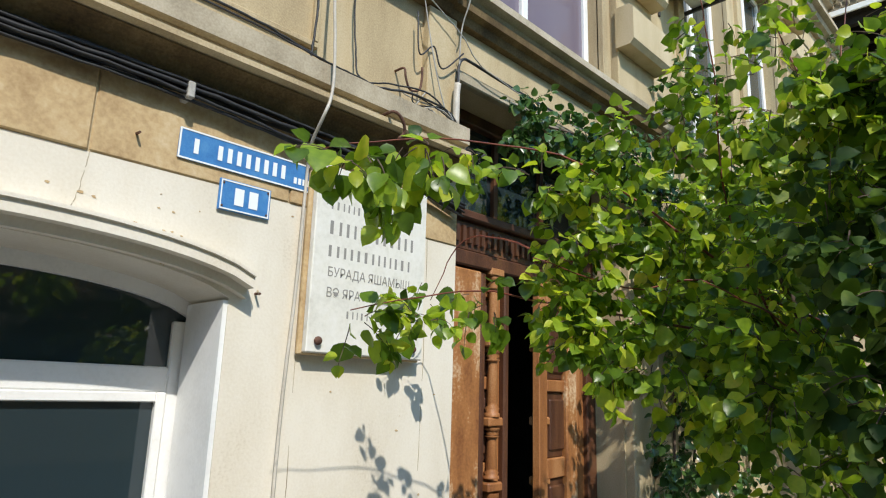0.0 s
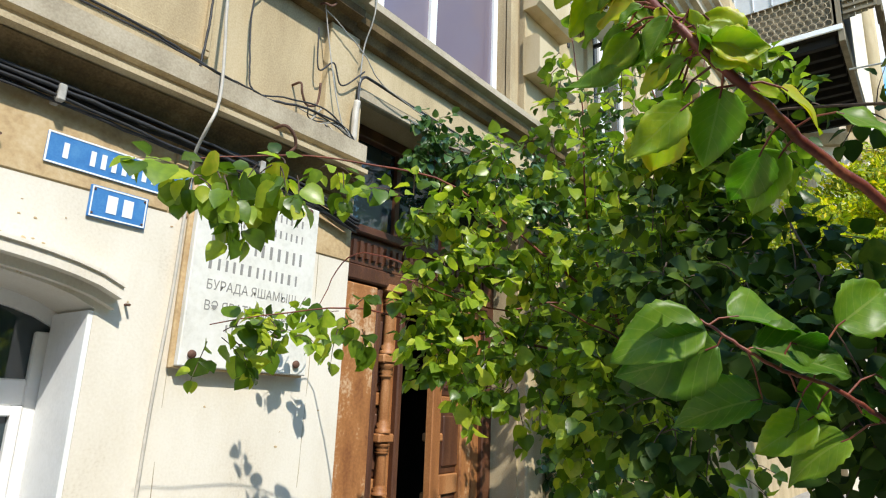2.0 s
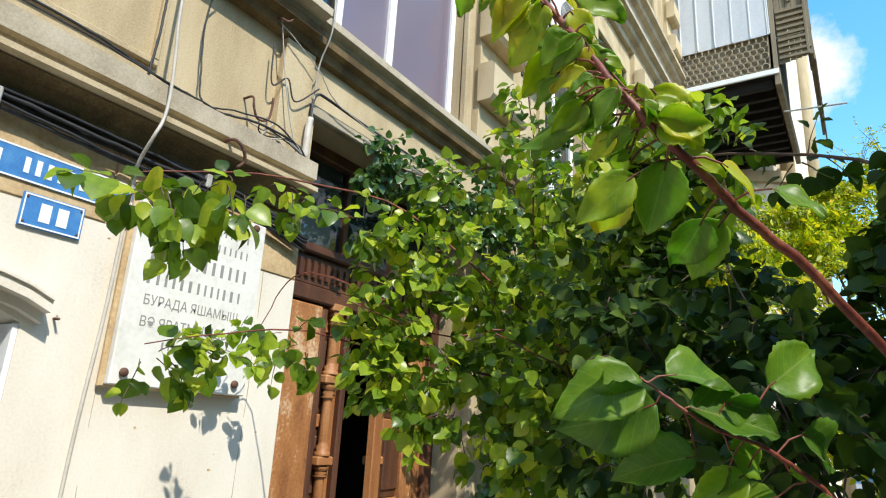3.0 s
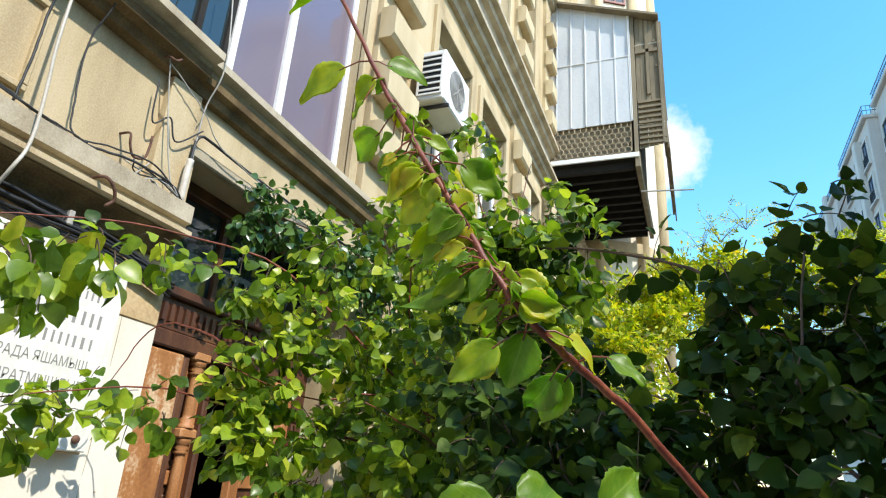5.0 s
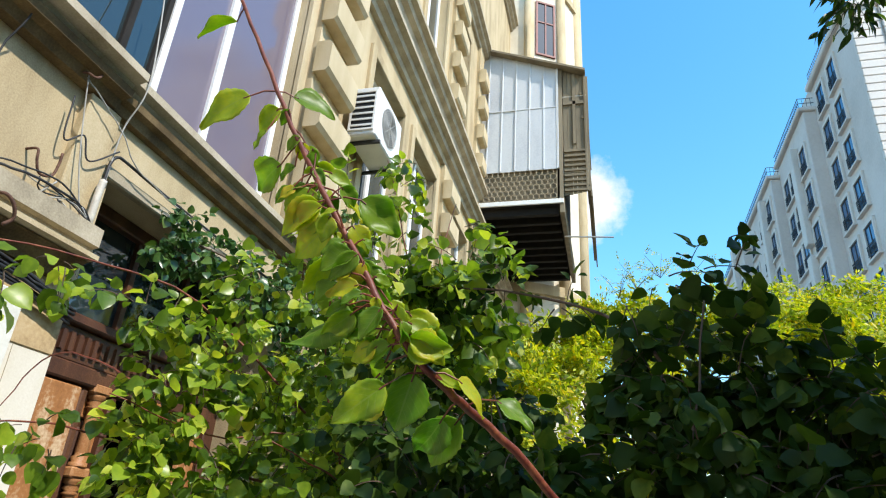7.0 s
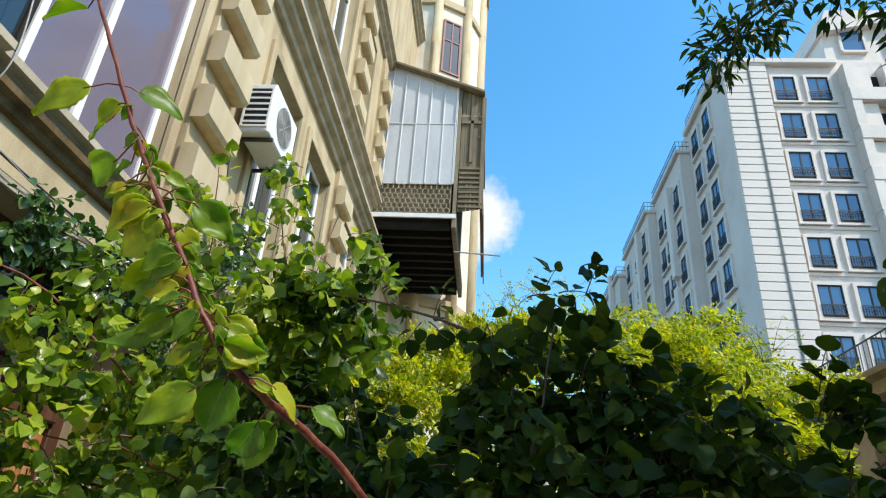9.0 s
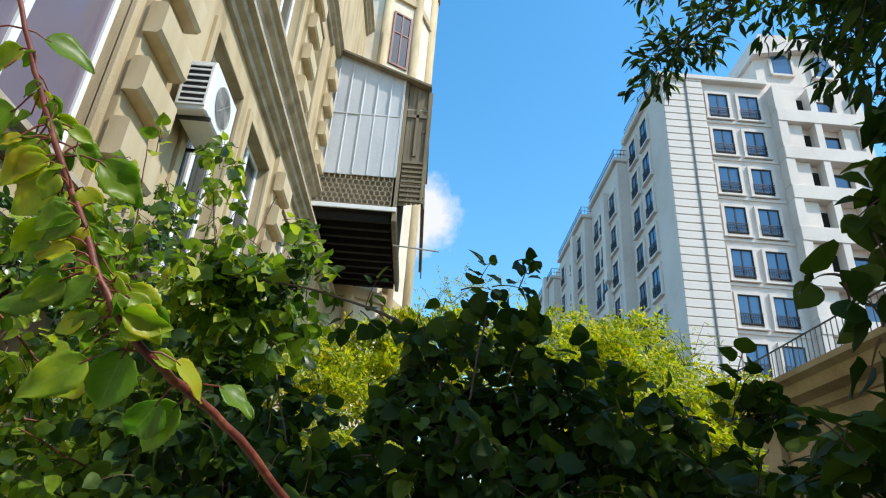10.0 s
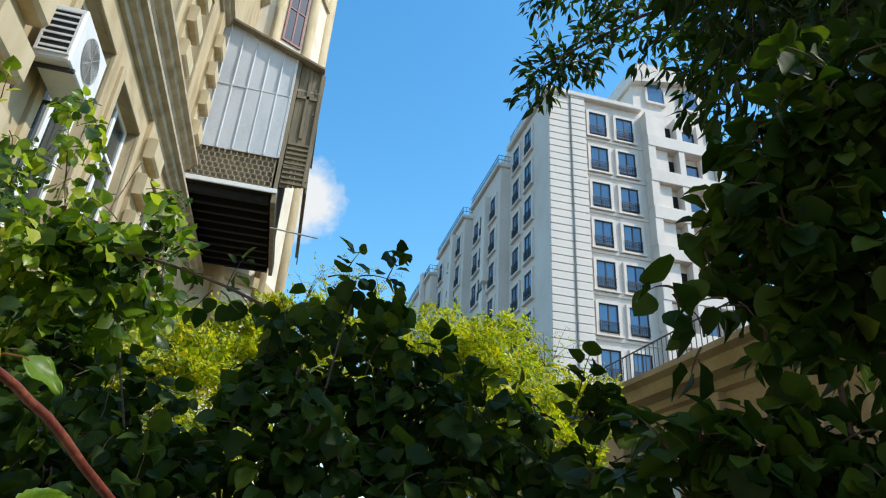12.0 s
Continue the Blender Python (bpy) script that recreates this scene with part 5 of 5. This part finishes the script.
limbs(SHOOTS, 0.0065, 0.35, tree, M_REDSTEM)

# ---- the same kind of shrub in the shade, close to the camera ----
shrub = thing("shaded_shrub", "dense shrub with broad dark green leaves in shade", "shrub")
fo = Foliage(12, HEART, 0.062, 0.7)
for c, k in (((2.96, -3.54, 2.43), 10), ((3.05, -3.44, 2.43), 10), ((2.90, -3.68, 2.31), 16), ((2.94, -3.41, 2.28), 14), ((2.86, -3.55, 2.23), 18), ((2.82, -3.76, 2.23), 18), ((2.80, -3.89, 2.23), 14), ((2.75, -4.03, 2.19), 14),
             ((2.78, -4.17, 2.21), 15), ((2.89, -3.31, 2.12), 10), ((2.74, -3.47, 2.05), 18), ((2.68, -3.77, 2.04), 9), ((2.64, -3.63, 1.95), 16), ((2.61, -4.01, 1.99), 3), ((2.47, -4.10, 2.01), 14),
             ((2.89, -3.10, 2.03), 13), ((2.94, -2.90, 2.05), 16), ((2.51, -3.84, 1.90), 6), ((2.75, -3.30, 1.95), 18), ((2.33, -4.04, 1.90), 16), ((2.83, -2.80, 1.94), 18), ((2.79, -2.71, 1.77), 16), ((2.62, -3.14, 1.79), 18), ((2.78, -3.67, 1.77), 16), ((2.96, -2.97, 1.85), 14), ((3.05, -2.67, 2.09), 14), ((3.14, -2.54, 2.24), 12), ((3.27, -2.66, 2.28), 14), ((3.28, -2.85, 2.28), 7), ((2.90, -2.81, 2.07), 12), ((3.33, -2.49, 2.44), 12), ((3.31, -3.02, 2.25), 6)):
    fo.cloud((c[0], c[1], c[2] - 0.06), (0.15, 0.14, 0.10), int(k * 1.25), 0.13, 8, 0.12)
for c, k in (((2.82, -3.55, 2.61), 1), ((2.86, -3.48, 2.54), 3), ((2.85, -3.61, 2.52), 3), ((2.94, -3.42, 2.54), 4), ((2.97, -3.34, 2.49), 4), ((3.13, -3.13, 2.55), 4), ((3.22, -2.91, 2.66), 5), ((3.28, -2.80, 2.71), 5), ((3.33, -2.67, 2.72), 5), ((3.34, -2.49, 2.72), 6)):
    fo.cloud(c, (0.08, 0.08, 0.03), k, 0.10, 4, 0.1)
# these leaves carry their shade in the colour
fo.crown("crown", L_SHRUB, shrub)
tagged(part("twig_mass", fo.twigs, M_BARK, shrub), kind="stuff")
limbs([[(3.09, -3.39, -0.05), (3.04, -3.34, 1.01), (2.70, -3.41, 1.77), (2.79, -3.52, 2.43)], [(3.09, -3.39, 0.71), (2.60, -3.58, 1.43), (2.43, -3.76, 1.87)], [(3.09, -3.39, 0.81), (2.87, -3.15, 1.59), (3.09, -2.89, 2.29)], [(3.09, -3.39, 0.61), (2.74, -3.06, 1.42), (2.83, -2.88, 1.94)]], 0.008, 0.35, shrub, M_BARK, "stem")
limbs([[(2.77, -3.41, 1.42), (2.87, -3.41, 2.12), (3.01, -3.34, 2.42), (3.22, -2.91, 2.64), (3.34, -2.54, 2.72)]], 0.008, 0.4, shrub, M_BARK, "stem")

# ---- near red twigs with their large leaves ----
def blade(rng, length, width, mat):
    """One leaf blade along +y, normal +z: cupped, wavy and finely toothed, the tip bent down; UV runs across and along."""
    rows, cols = 16, 8
    profile = [(0.0, 0.03), (0.06, 0.24), (0.16, 0.38), (0.32, 0.47), (0.5, 0.45), (0.68, 0.34), (0.84, 0.19), (0.94, 0.08), (1.0, 0.005)]
    cup, droop, wave, lean = rng.uniform(0.15, 0.75), rng.uniform(0.1, 0.5), rng.uniform(0.02, 0.07), rng.uniform(-0.08, 0.08)
    ph = rng.uniform(0, 6.28)
    v, f, uvs = [], [], []
    for i in range(rows + 1):
        t = i / rows
        k = max(j for j in range(len(profile) - 1) if profile[j][0] <= t + 1e-9)
        (t0, w0), (t1, w1) = profile[k], profile[k + 1]
        w = (w0 + (w1 - w0) * (t - t0) / (t1 - t0)) * width
        for j in range(cols + 1):
            c = 2 * j / cols - 1
            x = c * w * (1.0 if abs(c) < 0.99 else 1.0 + 0.07 * (i % 2))
            z = cup * w * c * c - droop * t * t + wave * abs(c) * math.sin(11 * t + ph + 1.4 * c) * (0.4 + t)
            v.append(((x + lean * t * t) * length, t * length, z * length))
            uvs.append((j / cols, t))
    for i in range(rows):
        for j in range(cols):
            p = i * (cols + 1) + j
            f.append((p, p + 1, p + cols + 2, p + cols + 1))
    me = mesh_of("leaf", v, f, mat)
    layer = me.uv_layers.new(name="blade")
    for lp in me.loops:
        layer.data[lp.index].uv = uvs[lp.vertex_index]
    for p in me.polygons:
        p.use_smooth = True
    return me


def near_twig(ctrl, seed, r, ahead, leaves, extra=0, span=(0.3, 0.55), label="red-brown twig with large yellowing green leaves", mat=L_NEAR):
    """A twig through ctrl; leaves are rows (place on ctrl, stalk across and up, blade across and up, in centimetres)."""
    t = thing("leafy_twig", label, "twig", group="near twigs")
    rng = random.Random(seed)
    n = 60
    pts = curve_pts(ctrl, n, 0, 0.0010, rng)
    part("stem", tube(bmesh.new(), pts, r, 10, 0.42), M_REDSTEM, t, smooth=True)
    ahead = Vector(ahead).normalized()
    across = ahead.cross(Vector((0, 0, 1))).normalized()
    aloft = across.cross(ahead)
    rows = list(leaves)
    for _ in range(extra):
        a = rng.uniform(0, 6.28)
        k = rng.uniform(0.6, 3.0)
        d = rng.uniform(2.0, 3.8)
        rows.append((rng.uniform(*span) * (len(ctrl) - 1), k * math.cos(a), k * math.sin(a) - 0.4, d * math.cos(a + rng.uniform(-0.7, 0.7)), -d * rng.uniform(0.2, 1.0)))
    for at, pa, pu, ba, bu in rows:
        q = pts[min(int(at / (len(ctrl) - 1) * n), n)]
        deep = rng.uniform(-0.35, 0.35)
        e = q + (across * pa + aloft * pu + ahead * deep * (abs(pa) + abs(pu))) * 0.01
        way = (across * ba + aloft * bu + ahead * deep * math.hypot(ba, bu)) * 0.01
        length = way.length * rng.uniform(0.96, 1.06)
        way.normalize()
        face = SUN_WAY * 0.75 - ahead * 0.75 + Vector((rng.gauss(0, 1), rng.gauss(0, 1), rng.gauss(0, 1))) * 0.42
        sd = way.cross(face).normalized()
        ob = new("leaf", blade(rng, length, rng.uniform(0.56, 0.84), mat))
        ob.parent = t
        nrm = sd.cross(way)
        lie = Matrix(((sd.x, way.x, nrm.x, e.x), (sd.y, way.y, nrm.y, e.y), (sd.z, way.z, nrm.z, e.z), (0, 0, 0, 1)))
        ob.matrix_local = lie
        ob.modifiers.new("thick", "SOLIDIFY").thickness = 0.0005
        back = lie.inverted()
        mid = q.lerp(e, 0.5) + Vector((0, 0, 0.12)) * (e - q).length
        part("petiole", tube(bmesh.new(), [back @ q, back @ mid, Vector((0, 0, 0)), Vector((0, length * 0.12, 0.0))], 0.0011, 6, 0.7), M_REDSTEM, ob)
    return t


near_twig([(1.602, -2.818, 2.441), (1.602, -2.882, 2.318), (1.605, -2.940, 2.205), (1.600, -2.992, 2.118), (1.600, -3.038, 2.045), (1.598, -3.066, 1.999), (1.607, -3.088, 1.966), (1.632, -3.107, 1.945), (1.674, -3.123, 1.931), (1.734, -3.138, 1.920), (1.823, -3.194, 1.865), (2.02, -3.29, 1.72), (2.24, -3.40, 1.35), (2.33, -3.45, 0.6), (2.34, -3.46, -0.04)][::-1], 3, 0.0056, (0.876, 0.244, 0.417),
          [(14 - p, a, b, c * 0.92, d * 0.92) for p, a, b, c, d in ((0.1, -0.8, -2.0, -5.5, -2.0), (1.2, 1.8, -0.4, 5.3, -1.1), (1.4, -2.8, -1.0, -6.0, -3.1), (1.9, -2.3, -2.3, -4.6, -3.2), (2.7, -0.9, -0.3, -1.5, -4.4), (3.0, 3.4, 0.3, 4.6, -3.4),
           (3.8, 0.3, 0.0, 1.6, -4.6), (3.9, -3.2, 0.0, -2.4, -4.2), (4.9, -3.0, -0.5, -3.4, -5.3), (5.0, 2.2, 0.2, 2.9, -3.6), (5.6, 2.0, -0.5, 3.9, -2.0), (6.0, 0.3, 0.2, 4.0, -0.5), (6.4, -0.3, -1.4, -1.7, -6.3), (6.8, -3.9, -1.0, -4.8, -3.6),
           (7.0, 2.6, -0.6, 3.8, -2.9), (8.0, -1.5, -2.0, -2.5, -5.5), (8.3, 3.0, 1.0, 4.0, -2.0), (8.6, -1.0, -1.0, -3.5, -5.0), (6.1, -3.4, -3.0, -2.2, -5.6))], 84, (0.56, 0.9))
near_twig([(2.24, -3.40, 0.9), (2.12, -3.29, 1.45), (1.968, -3.189, 1.657), (1.884, -3.124, 1.728), (1.835, -3.085, 1.746), (1.807, -3.057, 1.765), (1.793, -3.020, 1.794)], 7, 0.0032, (0.776, 0.578, 0.25),
          [(5.6, -0.5, -1.0, -8.5, -4.0), (5.0, 2.7, -5.0, -8.0, -2.7), (5.8, 2.0, 0.8, 8.4, 1.2), (6.0, 0.0, 0.0, -8.4, -3.6), (5.0, 0.5, 0.3, 9.5, -1.8), (3.5, 3.0, 5.0, 7.2, 4.8), (4.2, 1.0, 2.5, 4.5, -1.2), (3.0, 3.0, 2.0, 6.0, -3.0), (4.0, 1.5, -2.0, 6.5, -1.5), (2.5, -3.0, -2.0, -6.0, -3.0), (3.2, -1.0, -3.0, -5.0, -4.5)], 4, (0.35, 0.6), "low red-stalked twig with broad sunlit green leaves", L_BROAD)

# ---- creeper on the facade ----
ivy = thing("creeper", "dark green creeper climbing the stone piers by the doorway", "climbing plant")
fo = Foliage(21, HEART, 0.085, 0.6)
ri = random.Random(5)
for c, rad, k in (((7.0, -0.32, 1.2), (0.5, 0.18, 1.1), 110), ((7.5, -0.30, 2.4), (0.6, 0.18, 0.9), 110), ((6.9, -0.28, 3.1), (0.5, 0.15, 0.7), 80), ((6.6, -0.25, 3.9), (0.5, 0.12, 0.35), 50),
                  ((5.2, -0.22, 3.75), (0.55, 0.10, 0.16), 40), ((4.75, -0.22, 3.72), (0.2, 0.08, 0.16), 16), ((6.0, -0.22, 3.8), (0.5, 0.12, 0.2), 36), ((8.3, -0.30, 3.4), (0.7, 0.18, 1.0), 90),
                  ((9.5, -0.3, 3.4), (0.8, 0.2, 1.2), 80), ((7.6, -0.35, 4.9), (0.6, 0.15, 0.4), 40), ((11.2, -0.3, 3.6), (1.0, 0.2, 1.4), 80), ((8.3, -0.3, 1.6), (0.9, 0.2, 1.4), 90), ((15.1, -0.3, 8.4), (0.3, 0.12, 0.9), 40), ((14.8, -0.3, 7.0), (0.4, 0.15, 1.0), 36)):
    fo.cloud(c, rad, k, 0.22, 8, 0.1, 1.0, 0.6)
fo.crown("leaves", L_IVY, ivy)
part("twig_mass", fo.twigs, M_BARK, ivy)
limbs([[(7.0, -0.08, 0.0), (7.1, -0.16, 1.5), (7.3, -0.16, 3.0), (6.8, -0.2, 4.2)], [(7.2, -0.1, 0.0), (8.0, -0.12, 2.0), (9.5, -0.14, 3.6), (11.2, -0.14, 4.4), (14.7, -0.2, 7.2), (14.9, -0.2, 9.0)], [(6.9, -0.2, 3.6), (6.0, -0.14, 3.9), (4.8, -0.12, 3.8)]], 0.014, 0.5, ivy, M_BARK, "vine_stem")

# ---- street trees further along ----
def acacia(name, at, blobs, seed, count):
    t = thing(name, "feathery yellow-green street tree in full sun", "tree", group="street trees")
    f = Foliage(seed, LEAFLET, 0.105, 0.45)
    r = f.rng
    base = Vector(at)
    rows = []
    for c, rad in blobs:
        c = Vector(c)
        if rad < 0.2:       # a thin spray that stands out of the crown
            for _ in range(4):
                d = Vector((r.gauss(0, 0.5), r.gauss(0, 0.9), r.uniform(0.5, 1.2))).normalized()
                tip = c + d * rad * 4
                tube(f.twigs, [c, c.lerp(tip, 0.5) + Vector((0, 0, 0.05)), tip], 0.006, 4, 0.4)
                for j in range(5):
                    f.size = 0.05
                    f.pinnate(c.lerp(tip, 0.3 + 0.17 * j), Vector((r.gauss(0, 1), r.gauss(0, 1), r.gauss(0.2, 0.5))), 0.16, 4)
                    f.size = 0.105
            continue
        rows.append([(at[0], at[1], 1.6), tuple(base.lerp(c, 0.5) + Vector((0, 0, 1.0))), tuple(c)])
        for _ in range(int(count * rad)):
            d = Vector((r.gauss(0, 1), r.gauss(0, 1), r.gauss(0, 0.8))).normalized()
            p = c + d * rad * r.uniform(0.2, 1.0) ** 0.45 * (0.86 + 0.3 * math.sin(d.y * 9 + c.x * 5) * math.sin(d.z * 7 + c.y * 3))
            if math.sin(p.x * 5.1 + p.z * 3.7) + math.sin(p.y * 6.3 - p.z * 5.2) + math.sin(p.z * 7.9 + p.x * 2.2) < 0.35:
                continue
            for j in range(4):
                f.pinnate(p, d * 0.4 + Vector((r.gauss(0, 1), r.gauss(0, 1), r.gauss(0, 0.5))), 0.30, 5)
    f.crown("crown", L_YELLOW, t)
    tagged(part("twig_mass", f.twigs, M_BARK, t), kind="stuff")
    limbs([[(at[0], at[1], -0.1), (at[0] + 0.05, at[1], 0.9), (at[0], at[1] + 0.05, 1.9)]], 0.11, 0.7, t, M_BARK, "trunk")
    limbs(rows, 0.04, 0.25, t, M_BARK)
    return t


acacia("street_tree", (12.39, -3.69, 0.00), [((13.09, -5.48, 5.66), 1.0), ((12.43, -3.49, 5.36), 0.9), ((11.65, -2.44, 4.86), 0.7), ((11.81, -4.11, 4.24), 0.9), ((10.84, -2.53, 4.16), 0.7), ((12.93, -3.92, 5.87), 0.4), ((12.61, -4.64, 5.46), 0.8), ((10.45, -1.17, 4.37), 0.8), ((9.64, -1.05, 3.56), 0.8), ((9.83, -2.09, 3.45), 0.7), ((12.04, -2.86, 4.96), 0.8), ((9.03, -0.73, 2.95), 0.6), ((11.19, -3.75, 5.71), 0.13), ((11.11, -4.13, 5.86), 0.12), ((11.28, -3.47, 5.60), 0.12), ((11.10, -4.62, 5.81), 0.1)], 31, 230)
acacia("street_tree", (13.99, -6.89, 0.00), [((13.85, -6.95, 5.84), 0.9), ((14.32, -7.78, 6.34), 0.8), ((13.66, -6.32, 5.02), 0.8), ((14.69, -8.61, 5.40), 0.9), ((13.31, -7.55, 4.20), 0.9), ((12.71, -7.74, 5.04), 0.7), ((13.75, -6.74, 6.15), 0.6), ((11.34, -6.48, 3.94), 0.7), ((11.39, -7.92, 5.17), 0.16), ((11.30, -7.71, 4.97), 0.16), ((11.44, -6.69, 5.28), 0.15), ((11.14, -6.48, 4.87), 0.7), ((10.68, -8.10, 4.26), 0.6)], 32, 210)
acacia("street_tree", (9.59, -5.39, 0.00), [((9.65, -5.77, 2.95), 0.6), ((9.38, -4.89, 3.06), 0.5), ((9.92, -6.65, 3.04), 0.5), ((9.50, -3.96, 2.74), 0.5), ((10.12, -6.87, 4.07), 0.6), ((9.21, -6.94, 3.27), 0.5), ((9.54, -6.03, 3.36), 0.5), ((9.61, -2.93, 2.89), 0.5), ((9.17, -3.16, 2.03), 0.5), ((8.49, -2.77, 2.93), 0.5)], 33, 190)

# ---- ash tree that overhangs the street side ----
ash = thing("ash_tree", "overhanging ash tree with pointed leaves, dark against the sky", "tree")
fo = Foliage(41, LANCE, 0.105, 0.5)
for c, rad, k in (((4.17, -4.71, 4.73), (0.09, 0.08, 0.09), 13), ((4.08, -4.82, 4.76), (0.10, 0.09, 0.10), 18), ((3.93, -4.89, 4.83), (0.12, 0.1, 0.09), 14), ((3.73, -5.00, 4.95), (0.16, 0.14, 0.1), 12), ((3.55, -5.16, 4.83), (0.2, 0.18, 0.14), 18),
                  ((3.24, -5.28, 4.44), (0.22, 0.2, 0.2), 26), ((2.84, -5.30, 4.12), (0.25, 0.22, 0.22), 30), ((3.32, -5.18, 4.17), (0.18, 0.16, 0.14), 12), ((2.93, -5.18, 3.77), (0.2, 0.2, 0.22), 24)):
    fo.cloud(c, rad, k, 0.19, 7, 0.1, 1.05, 0.4)
# many of these clumps are out of view, added to shade the plants below
for c, rad, k in (((2.46, -5.20, 4.22), (0.6, 0.5, 0.5), 90), ((2.08, -4.98, 3.61), (0.5, 0.5, 0.6), 90), ((1.88, -4.67, 4.32), (0.45, 0.4, 0.35), 50), ((2.75, -5.52, 4.62), (0.5, 0.4, 0.4), 60), ((1.76, -5.33, 3.42), (0.6, 0.6, 0.8), 80), ((2.29, -4.69, 3.92), (0.35, 0.3, 0.3), 40), ((1.4, -6.1, 3.2), (0.6, 0.5, 0.7), 110), ((2.6, -6.1, 4.9), (0.7, 0.5, 0.5), 90), ((3.7, -4.75, 6.1), (0.55, 0.45, 0.5), 80), ((2.85, -5.15, 5.5), (0.5, 0.45, 0.5), 70), ((4.3, -5.15, 6.3), (0.6, 0.5, 0.5), 70), ((1.92, -6.08, 5.11), (0.7, 0.45, 0.45), 100), ((3.35, -5.95, 3.80), (0.6, 0.4, 0.7), 80), ((2.86, -5.72, 2.89), (0.5, 0.35, 0.4), 50)):
    fo.cloud(c, rad, k, 0.3, 9, 0.1, 1.15, 0.45)
fo.crown("crown", L_ASH, ash)
tagged(part("twig_mass", fo.twigs, M_BARK, ash), kind="stuff")
limbs([[(2.16, -5.73, -0.10), (2.21, -5.63, 1.72), (2.17, -5.39, 3.20)]], 0.09, 0.6, ash, M_BARK, "trunk")
limbs([[(2.26, -5.43, 2.82), (2.66, -5.41, 3.91), (3.37, -5.19, 4.73), (4.15, -4.70, 4.83)], [(2.26, -5.33, 3.02), (2.08, -4.98, 3.82), (1.93, -4.67, 4.42)], [(2.26, -5.33, 3.12), (2.66, -5.41, 4.22), (2.75, -5.41, 4.92)], [(2.26, -5.43, 2.42), (2.39, -5.00, 2.90), (2.60, -4.70, 3.21)]], 0.022, 0.3, ash, M_BARK)

# ---- broad-leaved bush under the ash ----
bush = thing("shaded_bush", "broad-leaved bush standing dark in the ash tree's shade", "shrub")
fo = Foliage(13, HEART, 0.056, 0.7)
for c, k in (((1.86, -4.16, 2.49), 16), ((1.87, -4.14, 2.37), 14), ((1.87, -4.16, 2.28), 16), ((1.84, -4.21, 2.36), 22), ((1.84, -4.23, 2.22), 18), ((1.88, -4.13, 2.19), 7), ((1.75, -4.23, 2.57), 24),
             ((1.85, -4.21, 2.11), 7), ((1.87, -4.30, 2.50), 22), ((1.90, -4.09, 1.95), 14), ((1.87, -4.15, 1.96), 16), ((1.95, -3.97, 1.91), 10), ((1.93, -4.02, 1.88), 16), ((1.88, -4.08, 1.87), 18), ((1.99, -3.90, 1.86), 6),
             ((1.72, -4.28, 2.24), 26), ((1.69, -4.33, 2.45), 28), ((1.70, -4.33, 1.99), 26), ((1.81, -4.13, 1.75), 28), ((1.65, -4.42, 2.75), 26), ((1.79, -4.33, 2.65), 22), ((1.78, -4.25, 1.91), 20)):
    fo.cloud(c, (0.065, 0.06, 0.06), k, 0.075, 6, 0.1)
for c in ((1.93, -4.04, 2.31), (1.95, -3.99, 2.23), (1.91, -4.06, 2.21), (1.94, -4.03, 2.14), (1.90, -4.10, 2.16)):
    fo.cloud(c, (0.02, 0.02, 0.01), 2, 0.05, 2, 0.1, 1.15)
# same darkened leaf, standing in for deep shade
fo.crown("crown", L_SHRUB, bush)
tagged(part("twig_mass", fo.twigs, M_BARK, bush), kind="stuff")
limbs([[(1.91, -4.39, -0.10), (1.86, -4.34, 1.14), (1.73, -4.33, 2.65)], [(1.91, -4.34, 0.54), (1.90, -4.21, 1.34), (1.85, -4.19, 2.24)]], 0.009, 0.5, bush, M_BARK, "stem")
